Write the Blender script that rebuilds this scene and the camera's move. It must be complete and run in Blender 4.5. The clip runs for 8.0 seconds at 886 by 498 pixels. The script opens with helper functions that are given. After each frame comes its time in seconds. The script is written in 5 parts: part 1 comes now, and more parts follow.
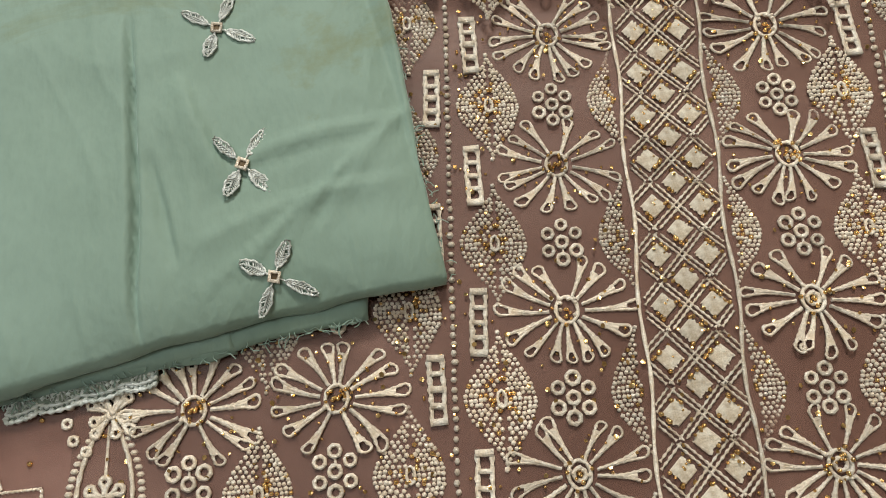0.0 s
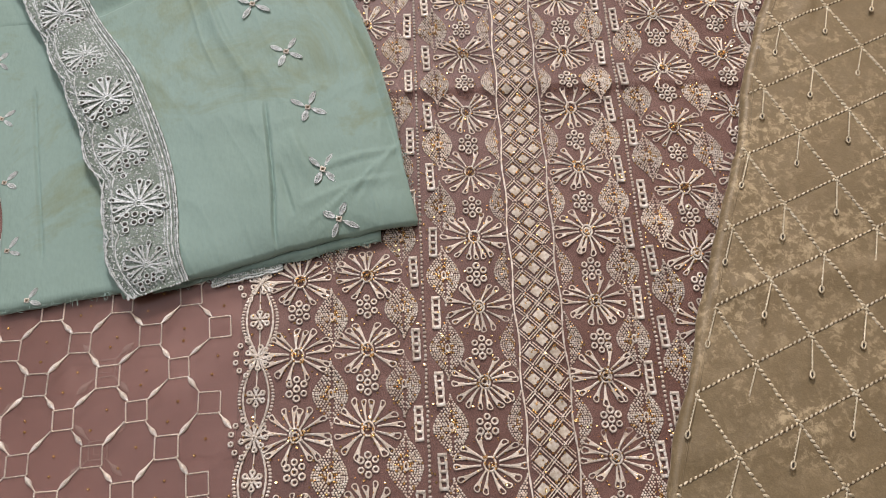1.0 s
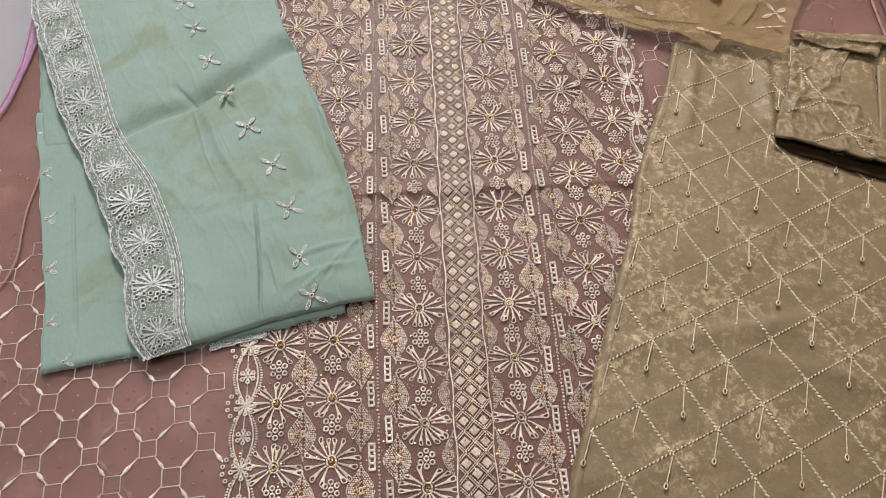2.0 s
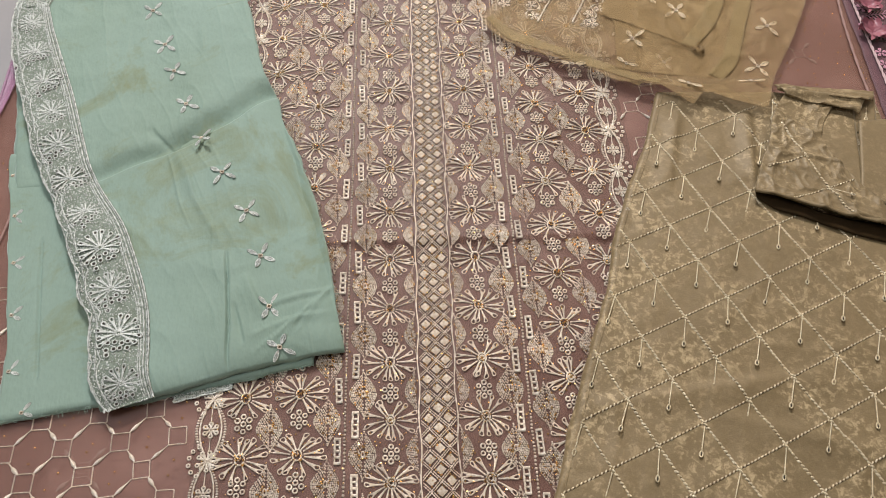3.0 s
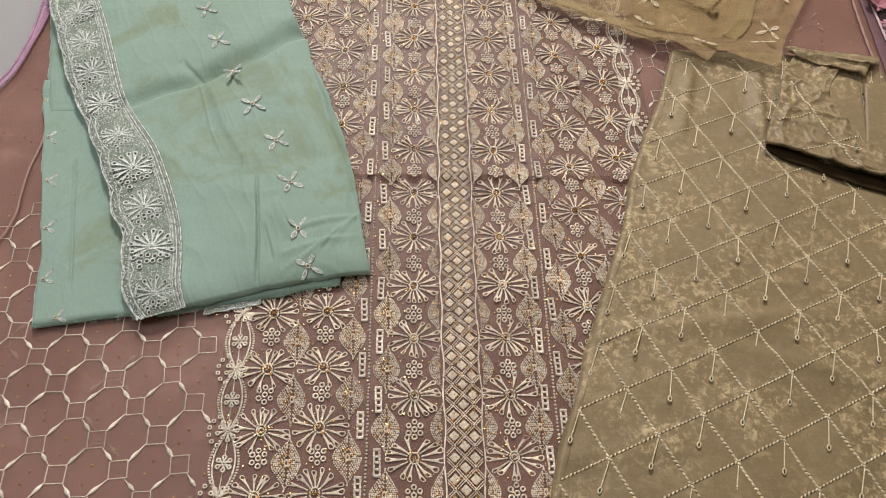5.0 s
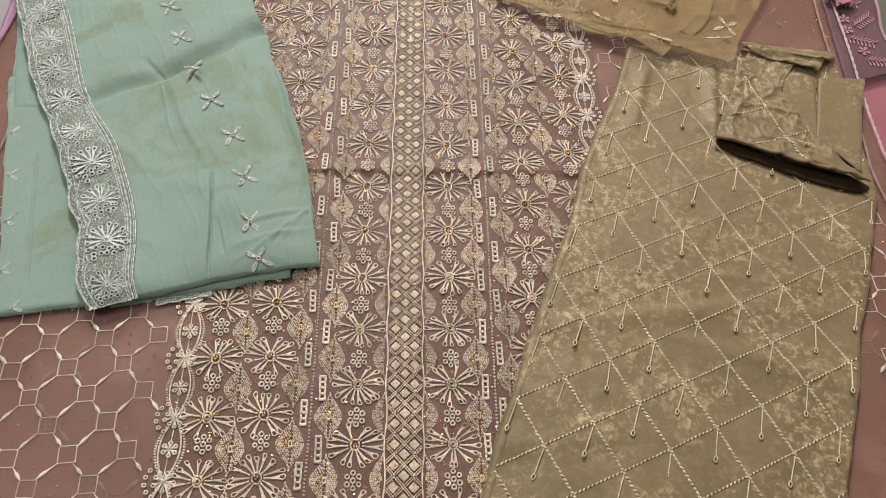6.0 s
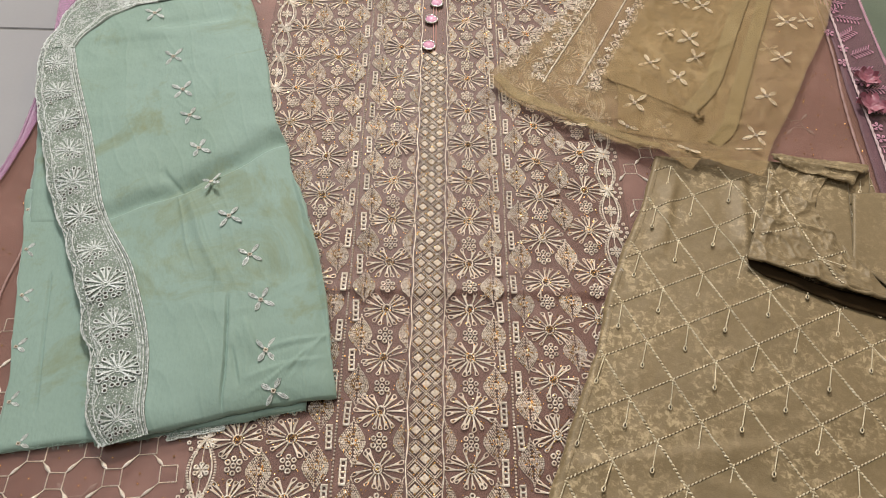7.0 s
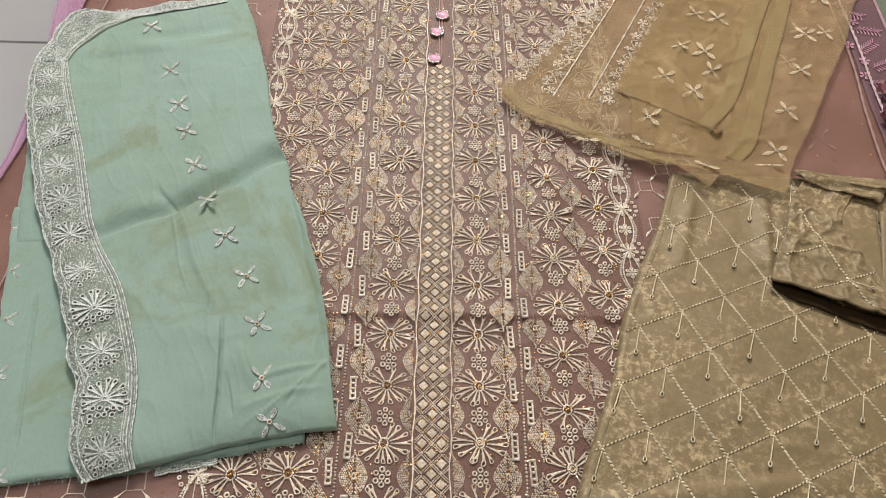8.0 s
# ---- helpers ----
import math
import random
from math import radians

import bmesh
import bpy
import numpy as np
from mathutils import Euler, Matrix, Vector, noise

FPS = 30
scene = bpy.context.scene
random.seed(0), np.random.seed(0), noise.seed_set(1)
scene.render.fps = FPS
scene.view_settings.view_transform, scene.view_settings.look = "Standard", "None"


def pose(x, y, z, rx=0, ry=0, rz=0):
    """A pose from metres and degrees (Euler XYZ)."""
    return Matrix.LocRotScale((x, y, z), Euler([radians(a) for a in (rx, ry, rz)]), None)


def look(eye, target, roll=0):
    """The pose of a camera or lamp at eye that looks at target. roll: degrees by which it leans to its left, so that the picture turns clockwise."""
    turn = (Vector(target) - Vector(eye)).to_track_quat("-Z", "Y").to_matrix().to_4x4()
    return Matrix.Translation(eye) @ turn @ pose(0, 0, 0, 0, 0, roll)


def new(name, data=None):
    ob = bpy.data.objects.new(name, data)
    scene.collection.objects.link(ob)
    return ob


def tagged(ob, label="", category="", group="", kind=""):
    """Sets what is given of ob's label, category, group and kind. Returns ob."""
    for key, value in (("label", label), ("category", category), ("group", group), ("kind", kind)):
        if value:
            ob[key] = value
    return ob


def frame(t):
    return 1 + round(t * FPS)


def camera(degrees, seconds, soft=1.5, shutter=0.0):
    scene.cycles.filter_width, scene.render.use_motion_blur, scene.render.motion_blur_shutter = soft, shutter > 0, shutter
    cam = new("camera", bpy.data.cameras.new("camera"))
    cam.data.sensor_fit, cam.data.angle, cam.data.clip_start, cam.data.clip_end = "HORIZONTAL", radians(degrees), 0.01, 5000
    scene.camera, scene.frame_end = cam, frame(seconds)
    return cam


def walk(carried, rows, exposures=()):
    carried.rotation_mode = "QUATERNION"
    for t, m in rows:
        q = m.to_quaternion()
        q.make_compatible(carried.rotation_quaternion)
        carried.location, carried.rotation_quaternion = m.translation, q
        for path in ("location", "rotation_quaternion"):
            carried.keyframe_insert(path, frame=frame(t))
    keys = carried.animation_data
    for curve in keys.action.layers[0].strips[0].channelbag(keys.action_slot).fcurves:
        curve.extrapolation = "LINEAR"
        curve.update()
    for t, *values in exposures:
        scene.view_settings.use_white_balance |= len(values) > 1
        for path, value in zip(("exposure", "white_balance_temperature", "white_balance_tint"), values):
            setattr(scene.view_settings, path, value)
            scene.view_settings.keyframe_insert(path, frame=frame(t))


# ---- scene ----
cam = camera(60.7, 8.0, soft=0.5)
PATH = [
    (0, (-0.08, -0.156, 0.246), (-0.098, 0.438, -1.663), -4.1),
    (0.5, (-0.087, -0.198, 0.341), (-0.093, 0.501, -1.533), -4.1),
    (0.8, (-0.079, -0.287, 0.425), (-0.061, 0.497, -1.415), -1.1),
    (1, (-0.086, -0.317, 0.491), (-0.006, 0.457, -1.351), 2.8),
    (1.5, (-0.068, -0.383, 0.587), (0.014, 0.471, -1.219), 1.8),
    (2, (-0.049, -0.382, 0.618), (0.042, 0.579, -1.134), 1.8),
    (2.2, (-0.041, -0.371, 0.623), (0.038, 0.608, -1.119), 1.2),
    (3.5, (-0.012, -0.362, 0.613), (0.111, 0.688, -1.084), 4.2),
    (4, (0.007, -0.382, 0.617), (0.145, 0.663, -1.082), 4.8),
    (4.5, (-0.039, -0.404, 0.601), (0.106, 0.64, -1.099), 5.6),
    (4.7, (-0.069, -0.419, 0.595), (0.081, 0.629, -1.102), 6.8),
    (5.8, (-0.016, -0.442, 0.618), (0.084, 0.593, -1.09), 4.9),
    (6, (-0.008, -0.443, 0.616), (0.107, 0.589, -1.093), 5.7),
    (6.5, (-0.013, -0.402, 0.636), (0.08, 0.661, -1.055), 4.9),
    (7, (-0.014, -0.36, 0.64), (0.06, 0.759, -1.016), 4.1),
    (7.5, (-0.018, -0.326, 0.625), (0.051, 0.822, -1.012), 3.9),
    (8, (-0.015, -0.336, 0.61), (0.047, 0.822, -1.02), 3.5),
]
walk(cam, [(t, look(eye, target, roll)) for t, eye, target, roll in PATH],
     [(0.0, -0.20, 6550, 4), (0.6, -0.17, 6250, 16), (1.2, -0.08, 6200, 18), (2.2, -0.02, 6200, 16), (3.4, -0.07, 6450, 11), (8.0, -0.05, 6450, 10)])

# ---- light and surroundings ----
world = bpy.data.worlds.new("room_air")
scene.world = world
world.use_nodes = True
world.node_tree.nodes["Background"].inputs[0].default_value = (0.9, 0.95, 1.0, 1)
world.node_tree.nodes["Background"].inputs[1].default_value = 0.02


def area_lamp(name, x, y, z, size_x, size_y, watts, colour, aim):
    data = bpy.data.lights.new(name, "AREA")
    data.shape, data.size, data.size_y = "RECTANGLE", size_x, size_y
    data.energy, data.color = watts, colour
    ob = new(name, data)
    ob.matrix_world = look((x, y, z), aim)
    return ob


# main light from the far side; the lamp itself is never in view
area_lamp("unseen_light", -0.15, 2.35, 2.35, 0.7, 0.5, 112, (1.0, 0.96, 0.91), (0.0, 0.2, 0))
# added warm lamp, out of view, to make the right side golden
area_lamp("unseen_light", 1.6, 1.7, 2.40, 0.6, 0.6, 13, (1.0, 0.76, 0.48), (0.2, 0.1, 0))
# added cool fill with no known source, brightens the left cloths
area_lamp("unseen_light", -0.9, 0.0, 2.45, 0.8, 0.8, 21, (0.92, 0.97, 1.0), (0, 0.1, 0))
scene.view_settings.exposure = 0.0


# ---- materials ----
def ramp_between(nt, fac, low, high, a=0.3, b=0.7):
    r = nt.nodes.new("ShaderNodeValToRGB")
    r.color_ramp.elements[0].position, r.color_ramp.elements[1].position = a, b
    r.color_ramp.elements[0].color, r.color_ramp.elements[1].color = (*low, 1), (*high, 1)
    nt.links.new(fac, r.inputs[0])
    return r.outputs[0]


def shade(c, k):
    return tuple(min(1.0, v * k) for v in c)


def material(name, base, dark=None, blotch=9.0, grain=900.0, rough=0.7, sheen=0.0, metal=0.0, weave=0.0,
             bump=0.3, clear=0.0, vary=0.0, slub=0.0, sheen_tint=(1, 1, 1), spec=0.4, rough_spread=0.12, stretch=(1, 1, 1), veins=None, grain_mix=0.55):
    """A surface with stains at one scale, grain at another, a woven relief and, where asked, see-through gaps."""
    m = bpy.data.materials.new(name)
    m.use_nodes = True
    nt = m.node_tree
    p = nt.nodes["Principled BSDF"]
    co = nt.nodes.new("ShaderNodeTexCoord")
    mp = nt.nodes.new("ShaderNodeMapping")
    mp.inputs["Scale"].default_value = stretch
    nt.links.new(co.outputs["Object"], mp.inputs[0])
    big = nt.nodes.new("ShaderNodeTexNoise")
    big.inputs["Scale"].default_value, big.inputs["Detail"].default_value = blotch, 5
    fine = nt.nodes.new("ShaderNodeTexNoise")
    fine.inputs["Scale"].default_value, fine.inputs["Detail"].default_value = grain, 3
    nt.links.new(mp.outputs[0], big.inputs[0])
    nt.links.new(mp.outputs[0], fine.inputs[0])
    dark = dark or shade(base, 0.72)
    col = ramp_between(nt, big.outputs[0], dark, base)
    mix = nt.nodes.new("ShaderNodeMixRGB")
    mix.blend_type = "MULTIPLY"
    mix.inputs[0].default_value = grain_mix
    nt.links.new(col, mix.inputs[1])
    nt.links.new(ramp_between(nt, fine.outputs[0], (0.62,) * 3, (1.0,) * 3), mix.inputs[2])
    out = mix.outputs[0]
    if veins:
        v = nt.nodes.new("ShaderNodeTexNoise")
        v.inputs["Scale"].default_value, v.inputs["Detail"].default_value = veins[0], 9
        v.inputs["Roughness"].default_value, v.inputs["Distortion"].default_value = 0.72, (veins[4] if len(veins) > 4 else 0.35)
        nt.links.new(co.outputs["Object"], v.inputs[0])
        mv = nt.nodes.new("ShaderNodeMixRGB")
        share = ramp_between(nt, v.outputs[0], (0, 0, 0), (1, 1, 1), veins[2], veins[3])
        if len(veins) > 5:
            patch = nt.nodes.new("ShaderNodeTexNoise")
            patch.inputs["Scale"].default_value, patch.inputs["Detail"].default_value = veins[5], 4
            nt.links.new(co.outputs["Object"], patch.inputs[0])
            times = nt.nodes.new("ShaderNodeMath")
            times.operation = "MULTIPLY"
            nt.links.new(share, times.inputs[0])
            nt.links.new(ramp_between(nt, patch.outputs[0], (0.12,) * 3, (1, 1, 1), 0.42, 0.60), times.inputs[1])
            share = times.outputs[0]
        nt.links.new(share, mv.inputs[0])
        nt.links.new(out, mv.inputs[1])
        mv.inputs[2].default_value = (*veins[1], 1)
        out = mv.outputs[0]
    if vary:
        info = nt.nodes.new("ShaderNodeObjectInfo")
        hsv = nt.nodes.new("ShaderNodeHueSaturation")
        rng = nt.nodes.new("ShaderNodeMapRange")
        rng.inputs["To Min"].default_value, rng.inputs["To Max"].default_value = 1 - vary, 1 + vary * 0.5
        nt.links.new(info.outputs["Random"], rng.inputs[0])
        nt.links.new(rng.outputs[0], hsv.inputs["Value"])
        nt.links.new(out, hsv.inputs["Color"])
        out = hsv.outputs[0]
    nt.links.new(out, p.inputs["Base Color"])
    p.inputs["Metallic"].default_value = metal
    p.inputs["Specular IOR Level"].default_value = spec
    p.inputs["Sheen Weight"].default_value = sheen
    p.inputs["Sheen Roughness"].default_value = 0.35
    p.inputs["Sheen Tint"].default_value = (*sheen_tint, 1)
    rr = nt.nodes.new("ShaderNodeMapRange")
    rr.inputs["To Min"].default_value, rr.inputs["To Max"].default_value = max(0.02, rough - rough_spread), min(1, rough + rough_spread)
    nt.links.new(big.outputs[0], rr.inputs[0])
    nt.links.new(rr.outputs[0], p.inputs["Roughness"])
    height = fine.outputs[0]
    if weave:
        for k, axis in enumerate(("X", "Y")):
            w = nt.nodes.new("ShaderNodeTexWave")
            w.bands_direction = axis
            w.inputs["Scale"].default_value = weave
            w.inputs["Distortion"].default_value = 1.5
            w.inputs["Detail"].default_value = 2
            nt.links.new(co.outputs["Object"], w.inputs[0])
            add = nt.nodes.new("ShaderNodeMath")
            nt.links.new(height, add.inputs[0])
            nt.links.new(w.outputs["Fac"], add.inputs[1])
            height = add.outputs[0]
    if slub:
        s = nt.nodes.new("ShaderNodeTexNoise")
        s.inputs["Scale"].default_value, s.inputs["Detail"].default_value = slub, 4
        nt.links.new(mp.outputs[0], s.inputs[0])
        mul = nt.nodes.new("ShaderNodeMath")
        mul.operation = "MULTIPLY_ADD"
        mul.inputs[1].default_value = 9
        nt.links.new(s.outputs[0], mul.inputs[0])
        nt.links.new(height, mul.inputs[2])
        height = mul.outputs[0]
    b = nt.nodes.new("ShaderNodeBump")
    b.inputs["Strength"].default_value, b.inputs["Distance"].default_value = bump, 0.0006
    nt.links.new(height, b.inputs["Height"])
    nt.links.new(b.outputs[0], p.inputs["Normal"])
    if clear:
        tr = nt.nodes.new("ShaderNodeBsdfTransparent")
        mx = nt.nodes.new("ShaderNodeMixShader")
        mx.inputs[0].default_value = clear
        nt.links.new(p.outputs[0], mx.inputs[1])
        nt.links.new(tr.outputs[0], mx.inputs[2])
        nt.links.new(mx.outputs[0], nt.nodes["Material Output"].inputs[0])
    return m


PINK = material("mauve_pink_organza", (0.300, 0.152, 0.117), (0.227, 0.109, 0.079), blotch=9, rough=0.5, sheen=0.25, weave=0, bump=0.35, clear=0.58, veins=(14, (0.344, 0.186, 0.146), 0.52, 0.68), spec=0.5, sheen_tint=(1, 0.85, 0.8))
LINING = material("brown_panel_lining", (0.059, 0.025, 0.014), (0.042, 0.017, 0.009), blotch=12, rough=0.8, bump=0.4)
PINK_BACK = material("mauve_pink_lining", (0.487, 0.258, 0.219), (0.402, 0.198, 0.159), blotch=8, rough=0.6, sheen=0.2, weave=0, bump=0.2)
GHOST = material("pale_thread_under_organza", (0.92, 0.78, 0.66), rough=0.6, bump=0.4)
IVORY = material("ivory_satin_thread", (0.92, 0.85, 0.75), (0.72, 0.58, 0.43), blotch=300, grain=1700, rough=0.27, sheen=0.15, metal=0.08, bump=1.0, vary=0.25, spec=0.9)
GOLD = material("gold_sequin", (0.92, 0.66, 0.32), (0.80, 0.50, 0.18), blotch=300, rough=0.22, metal=1.0, bump=0.3, vary=0.3)
SILVER = material("silver_sage_thread", (0.80, 0.83, 0.81), (0.43, 0.46, 0.42), blotch=300, grain=1900, rough=0.30, metal=0.12, bump=0.8, vary=0.15, spec=0.7)
LACE = material("sage_lace_ground", (0.285, 0.340, 0.285), (0.150, 0.185, 0.140), blotch=210, grain=1700, rough=0.6, bump=1.0, sheen=0.2)
MINT = material("mint_green_silk", (0.238, 0.330, 0.284), (0.206, 0.290, 0.236), blotch=10, grain=360, grain_mix=0.14, rough=0.70, sheen=0.45, bump=0.4, spec=0.28, sheen_tint=(0.85, 1, 1), stretch=(1, 0.5, 1), veins=(8, (0.176, 0.202, 0.106), 0.53, 0.71, 0.8), slub=45)
# pale veins: fibrous flecks, plus the sheen of crumpled tissue painted as colour
KHAKI = material("khaki_gold_tissue", (0.235, 0.171, 0.088), (0.191, 0.139, 0.070), blotch=14, grain=900, rough=0.56, sheen=0.25, metal=0.12, bump=0.35, slub=40, spec=0.45, rough_spread=0.12, sheen_tint=(1, 0.9, 0.7), veins=(150, (0.443, 0.344, 0.200), 0.49, 0.62, 0.35, 16), stretch=(1, 1, 1))
# khaki darkened in its colour, for the shade inside the leg
KHAKI_SHADE = material("khaki_inside_shade", (0.040, 0.024, 0.010), blotch=30, rough=0.9, spec=0.1, weave=380, bump=0.4)
SHEER = material("khaki_organza", (0.477, 0.326, 0.150), (0.387, 0.257, 0.114), blotch=14, rough=0.6, sheen=0.5, weave=0, bump=0.5, clear=0.71, spec=0.25, veins=(34, (0.582, 0.416, 0.209), 0.50, 0.66, 0.5))
SHEER_THIN = material("khaki_organza_single", (0.486, 0.339, 0.165), (0.405, 0.272, 0.126), blotch=14, rough=0.6, sheen=0.5, weave=0, bump=0.5, clear=0.70, spec=0.25, veins=(34, (0.582, 0.416, 0.209), 0.50, 0.66, 0.5))
ANTIQUE = material("antique_gold_thread", (0.86, 0.76, 0.56), (0.60, 0.48, 0.29), blotch=200, grain=2600, rough=0.35, metal=0.35, bump=0.8, vary=0.15, spec=0.7)
NET = material("lilac_pink_net", (0.560, 0.300, 0.470), (0.480, 0.240, 0.400), blotch=10, rough=0.6, bump=0.3, clear=0.55)
MAUVE = material("mauve_net", (0.236, 0.122, 0.143), (0.178, 0.086, 0.108), blotch=12, rough=0.6, bump=0.3, clear=0.45)
BRAID = material("pale_pink_braid", (0.72, 0.54, 0.55), blotch=120, rough=0.5, bump=0.8)
ROSE = material("rose_pink_thread", (0.72, 0.38, 0.50), blotch=80, rough=0.45, bump=0.7, vary=0.1)
HOT = material("hot_pink_satin", (0.384, 0.142, 0.177), (0.296, 0.092, 0.127), blotch=14, rough=0.4, sheen=0.4, bump=0.2)
GREY_GREEN = material("grey_green_cotton", (0.143, 0.171, 0.122), (0.108, 0.136, 0.093), blotch=12, rough=0.8, weave=260, bump=0.4)
TILE = material("white_floor_tile", (0.344, 0.336, 0.340), (0.311, 0.302, 0.307), blotch=5, grain=300, grain_mix=0.06, rough=0.22, bump=0.004, vary=0.04)
GROUT = material("grey_grout", (0.22, 0.21, 0.20), blotch=60, rough=0.9)
PLASTER = material("warm_beige_plaster", (0.50, 0.47, 0.43), blotch=3, grain=120, rough=0.9, bump=0.2)
CHROME = material("silver_button_rim", (0.80, 0.78, 0.74), blotch=200, rough=0.22, metal=1.0)
PINK_GLAZE = material("pink_floral_glaze", (0.86, 0.62, 0.70), (0.62, 0.14, 0.34), blotch=520, grain=900, rough=0.15, bump=0.05, spec=0.8)
# brown that paints the shade between chain stitches and in sprig eyes
BROWN = material("brown_gap_shade", (0.150, 0.098, 0.046), blotch=200, rough=0.7, bump=0.5)
SATIN = material("ivory_filling_stitch", (0.80, 0.73, 0.62), (0.52, 0.41, 0.29), blotch=420, grain=1500, rough=0.55, bump=1.0, vary=0.15, spec=0.4)
SEAM = material("pale_pink_seam", (0.50, 0.33, 0.30), (0.42, 0.26, 0.23), blotch=60, rough=0.6, bump=0.5, clear=0.35)
SHEER_BAND = material("khaki_organza_doubled", (0.485, 0.363, 0.174), (0.407, 0.290, 0.131), blotch=20, rough=0.6, sheen=0.4, bump=0.5, clear=0.60, spec=0.25)
CREAM = material("cream_satin_thread", (0.93, 0.80, 0.60), (0.74, 0.58, 0.36), blotch=300, grain=1900, rough=0.32, metal=0.1, bump=0.8, vary=0.12, spec=0.7)
# dark fill: the shade of small stitched holes, put into colour
HOLE_SHADE = material("dark_hole_shade", (0.060, 0.050, 0.040), blotch=100, rough=0.8)


# ---- mesh tools ----
class Build:
    """Collects pieces of one mesh."""

    def __init__(self):
        self.v, self.f, self.m = [], [], []

    def add(self, verts, faces, slot=0):
        n = len(self.v)
        self.v.extend(verts)
        self.f.extend([tuple(i + n for i in f) for f in faces])
        self.m.extend([slot] * len(faces))

    def tube(self, path, radii, sides=5, closed=False, flat=0.8, slot=0):
        pts = [Vector(p) for p in path]
        n = len(pts)
        radii = radii if isinstance(radii, (list, tuple)) else [radii] * n
        verts, faces = [], []
        for i, p in enumerate(pts):
            a = pts[(i - 1) % n] if closed or i > 0 else p
            b = pts[(i + 1) % n] if closed or i < n - 1 else p
            d = (b - a)
            d = d.normalized() if d.length > 1e-9 else Vector((1, 0, 0))
            side = d.cross(Vector((0, 0, 1)))
            side = side.normalized() if side.length > 1e-6 else Vector((1, 0, 0))
            up = side.cross(d)
            for k in range(sides):
                w = 2 * math.pi * (k + 0.5) / sides
                verts.append(tuple(p + side * (radii[i] * math.cos(w)) + up * (radii[i] * flat * math.sin(w))))
        for i in range(n if closed else n - 1):
            j = (i + 1) % n
            for k in range(sides):
                l = (k + 1) % sides
                faces.append((i * sides + k, i * sides + l, j * sides + l, j * sides + k))
        if not closed:
            faces.append(tuple(range(sides)))
            faces.append(tuple(reversed(range((n - 1) * sides, n * sides))))
        self.add(verts, faces, slot)

    def dome(self, x, y, rx, ry=None, h=None, turn=0.0, z=0.0, sides=6, slot=0):
        ry = ry or rx
        h = h or min(rx, ry)
        c, s = math.cos(turn), math.sin(turn)
        verts = []
        for k, lift in ((1.0, 0.0), (0.72, 0.72)):
            for i in range(sides):
                w = 2 * math.pi * i / sides
                px, py = rx * k * math.cos(w), ry * k * math.sin(w)
                verts.append((x + px * c - py * s, y + px * s + py * c, z + h * lift))
        verts.append((x, y, z + h))
        faces = [(i, (i + 1) % sides, sides + (i + 1) % sides, sides + i) for i in range(sides)]
        faces += [(sides + i, sides + (i + 1) % sides, 2 * sides) for i in range(sides)]
        self.add(verts, faces, slot)

    def ring(self, x, y, r, t, sides=10, z=0.0003, slot=0, stretch=1.0, turn=0.0):
        c, s = math.cos(turn), math.sin(turn)
        pts = []
        for i in range(sides):
            w = 2 * math.pi * i / sides
            px, py = r * math.cos(w), r * stretch * math.sin(w)
            pts.append((x + px * c - py * s, y + px * s + py * c, z))
        self.tube(pts, [t * (1.12 if k % 2 else 0.86) for k in range(sides)], 5, True, 0.9, slot)

    def mesh(self, name, *mats):
        me = bpy.data.meshes.new(name)
        me.from_pydata(self.v, [], self.f)
        for m in mats:
            me.materials.append(m)
        me.polygons.foreach_set("material_index", self.m)
        me.polygons.foreach_set("use_smooth", [True] * len(self.f))
        me.update()
        return me


def part(name, mesh, parent, place=None, label=""):
    ob = new(name, mesh)
    ob.parent = parent
    if place is not None:
        ob.matrix_basis = place
    if label:
        ob["label"] = label
    return ob


def along(curve, t):
    """A point on a polyline by its share of the length, softly rounded."""
    lens = [0.0]
    for a, b in zip(curve, curve[1:]):
        lens.append(lens[-1] + math.dist(a, b))
    want = max(0.0, min(1.0, t)) * lens[-1]
    for i in range(len(curve) - 1):
        if want <= lens[i + 1] or i == len(curve) - 2:
            k = (want - lens[i]) / max(1e-9, lens[i + 1] - lens[i])
            p0, p1, p2, p3 = curve[max(0, i - 1)], curve[i], curve[i + 1], curve[min(len(curve) - 1, i + 2)]
            return tuple(0.5 * (2 * b + (c - a) * k + (2 * a - 5 * b + 4 * c - d) * k * k + (3 * b - a - 3 * c + d) * k ** 3)
                         for a, b, c, d in zip(p0, p1, p2, p3))


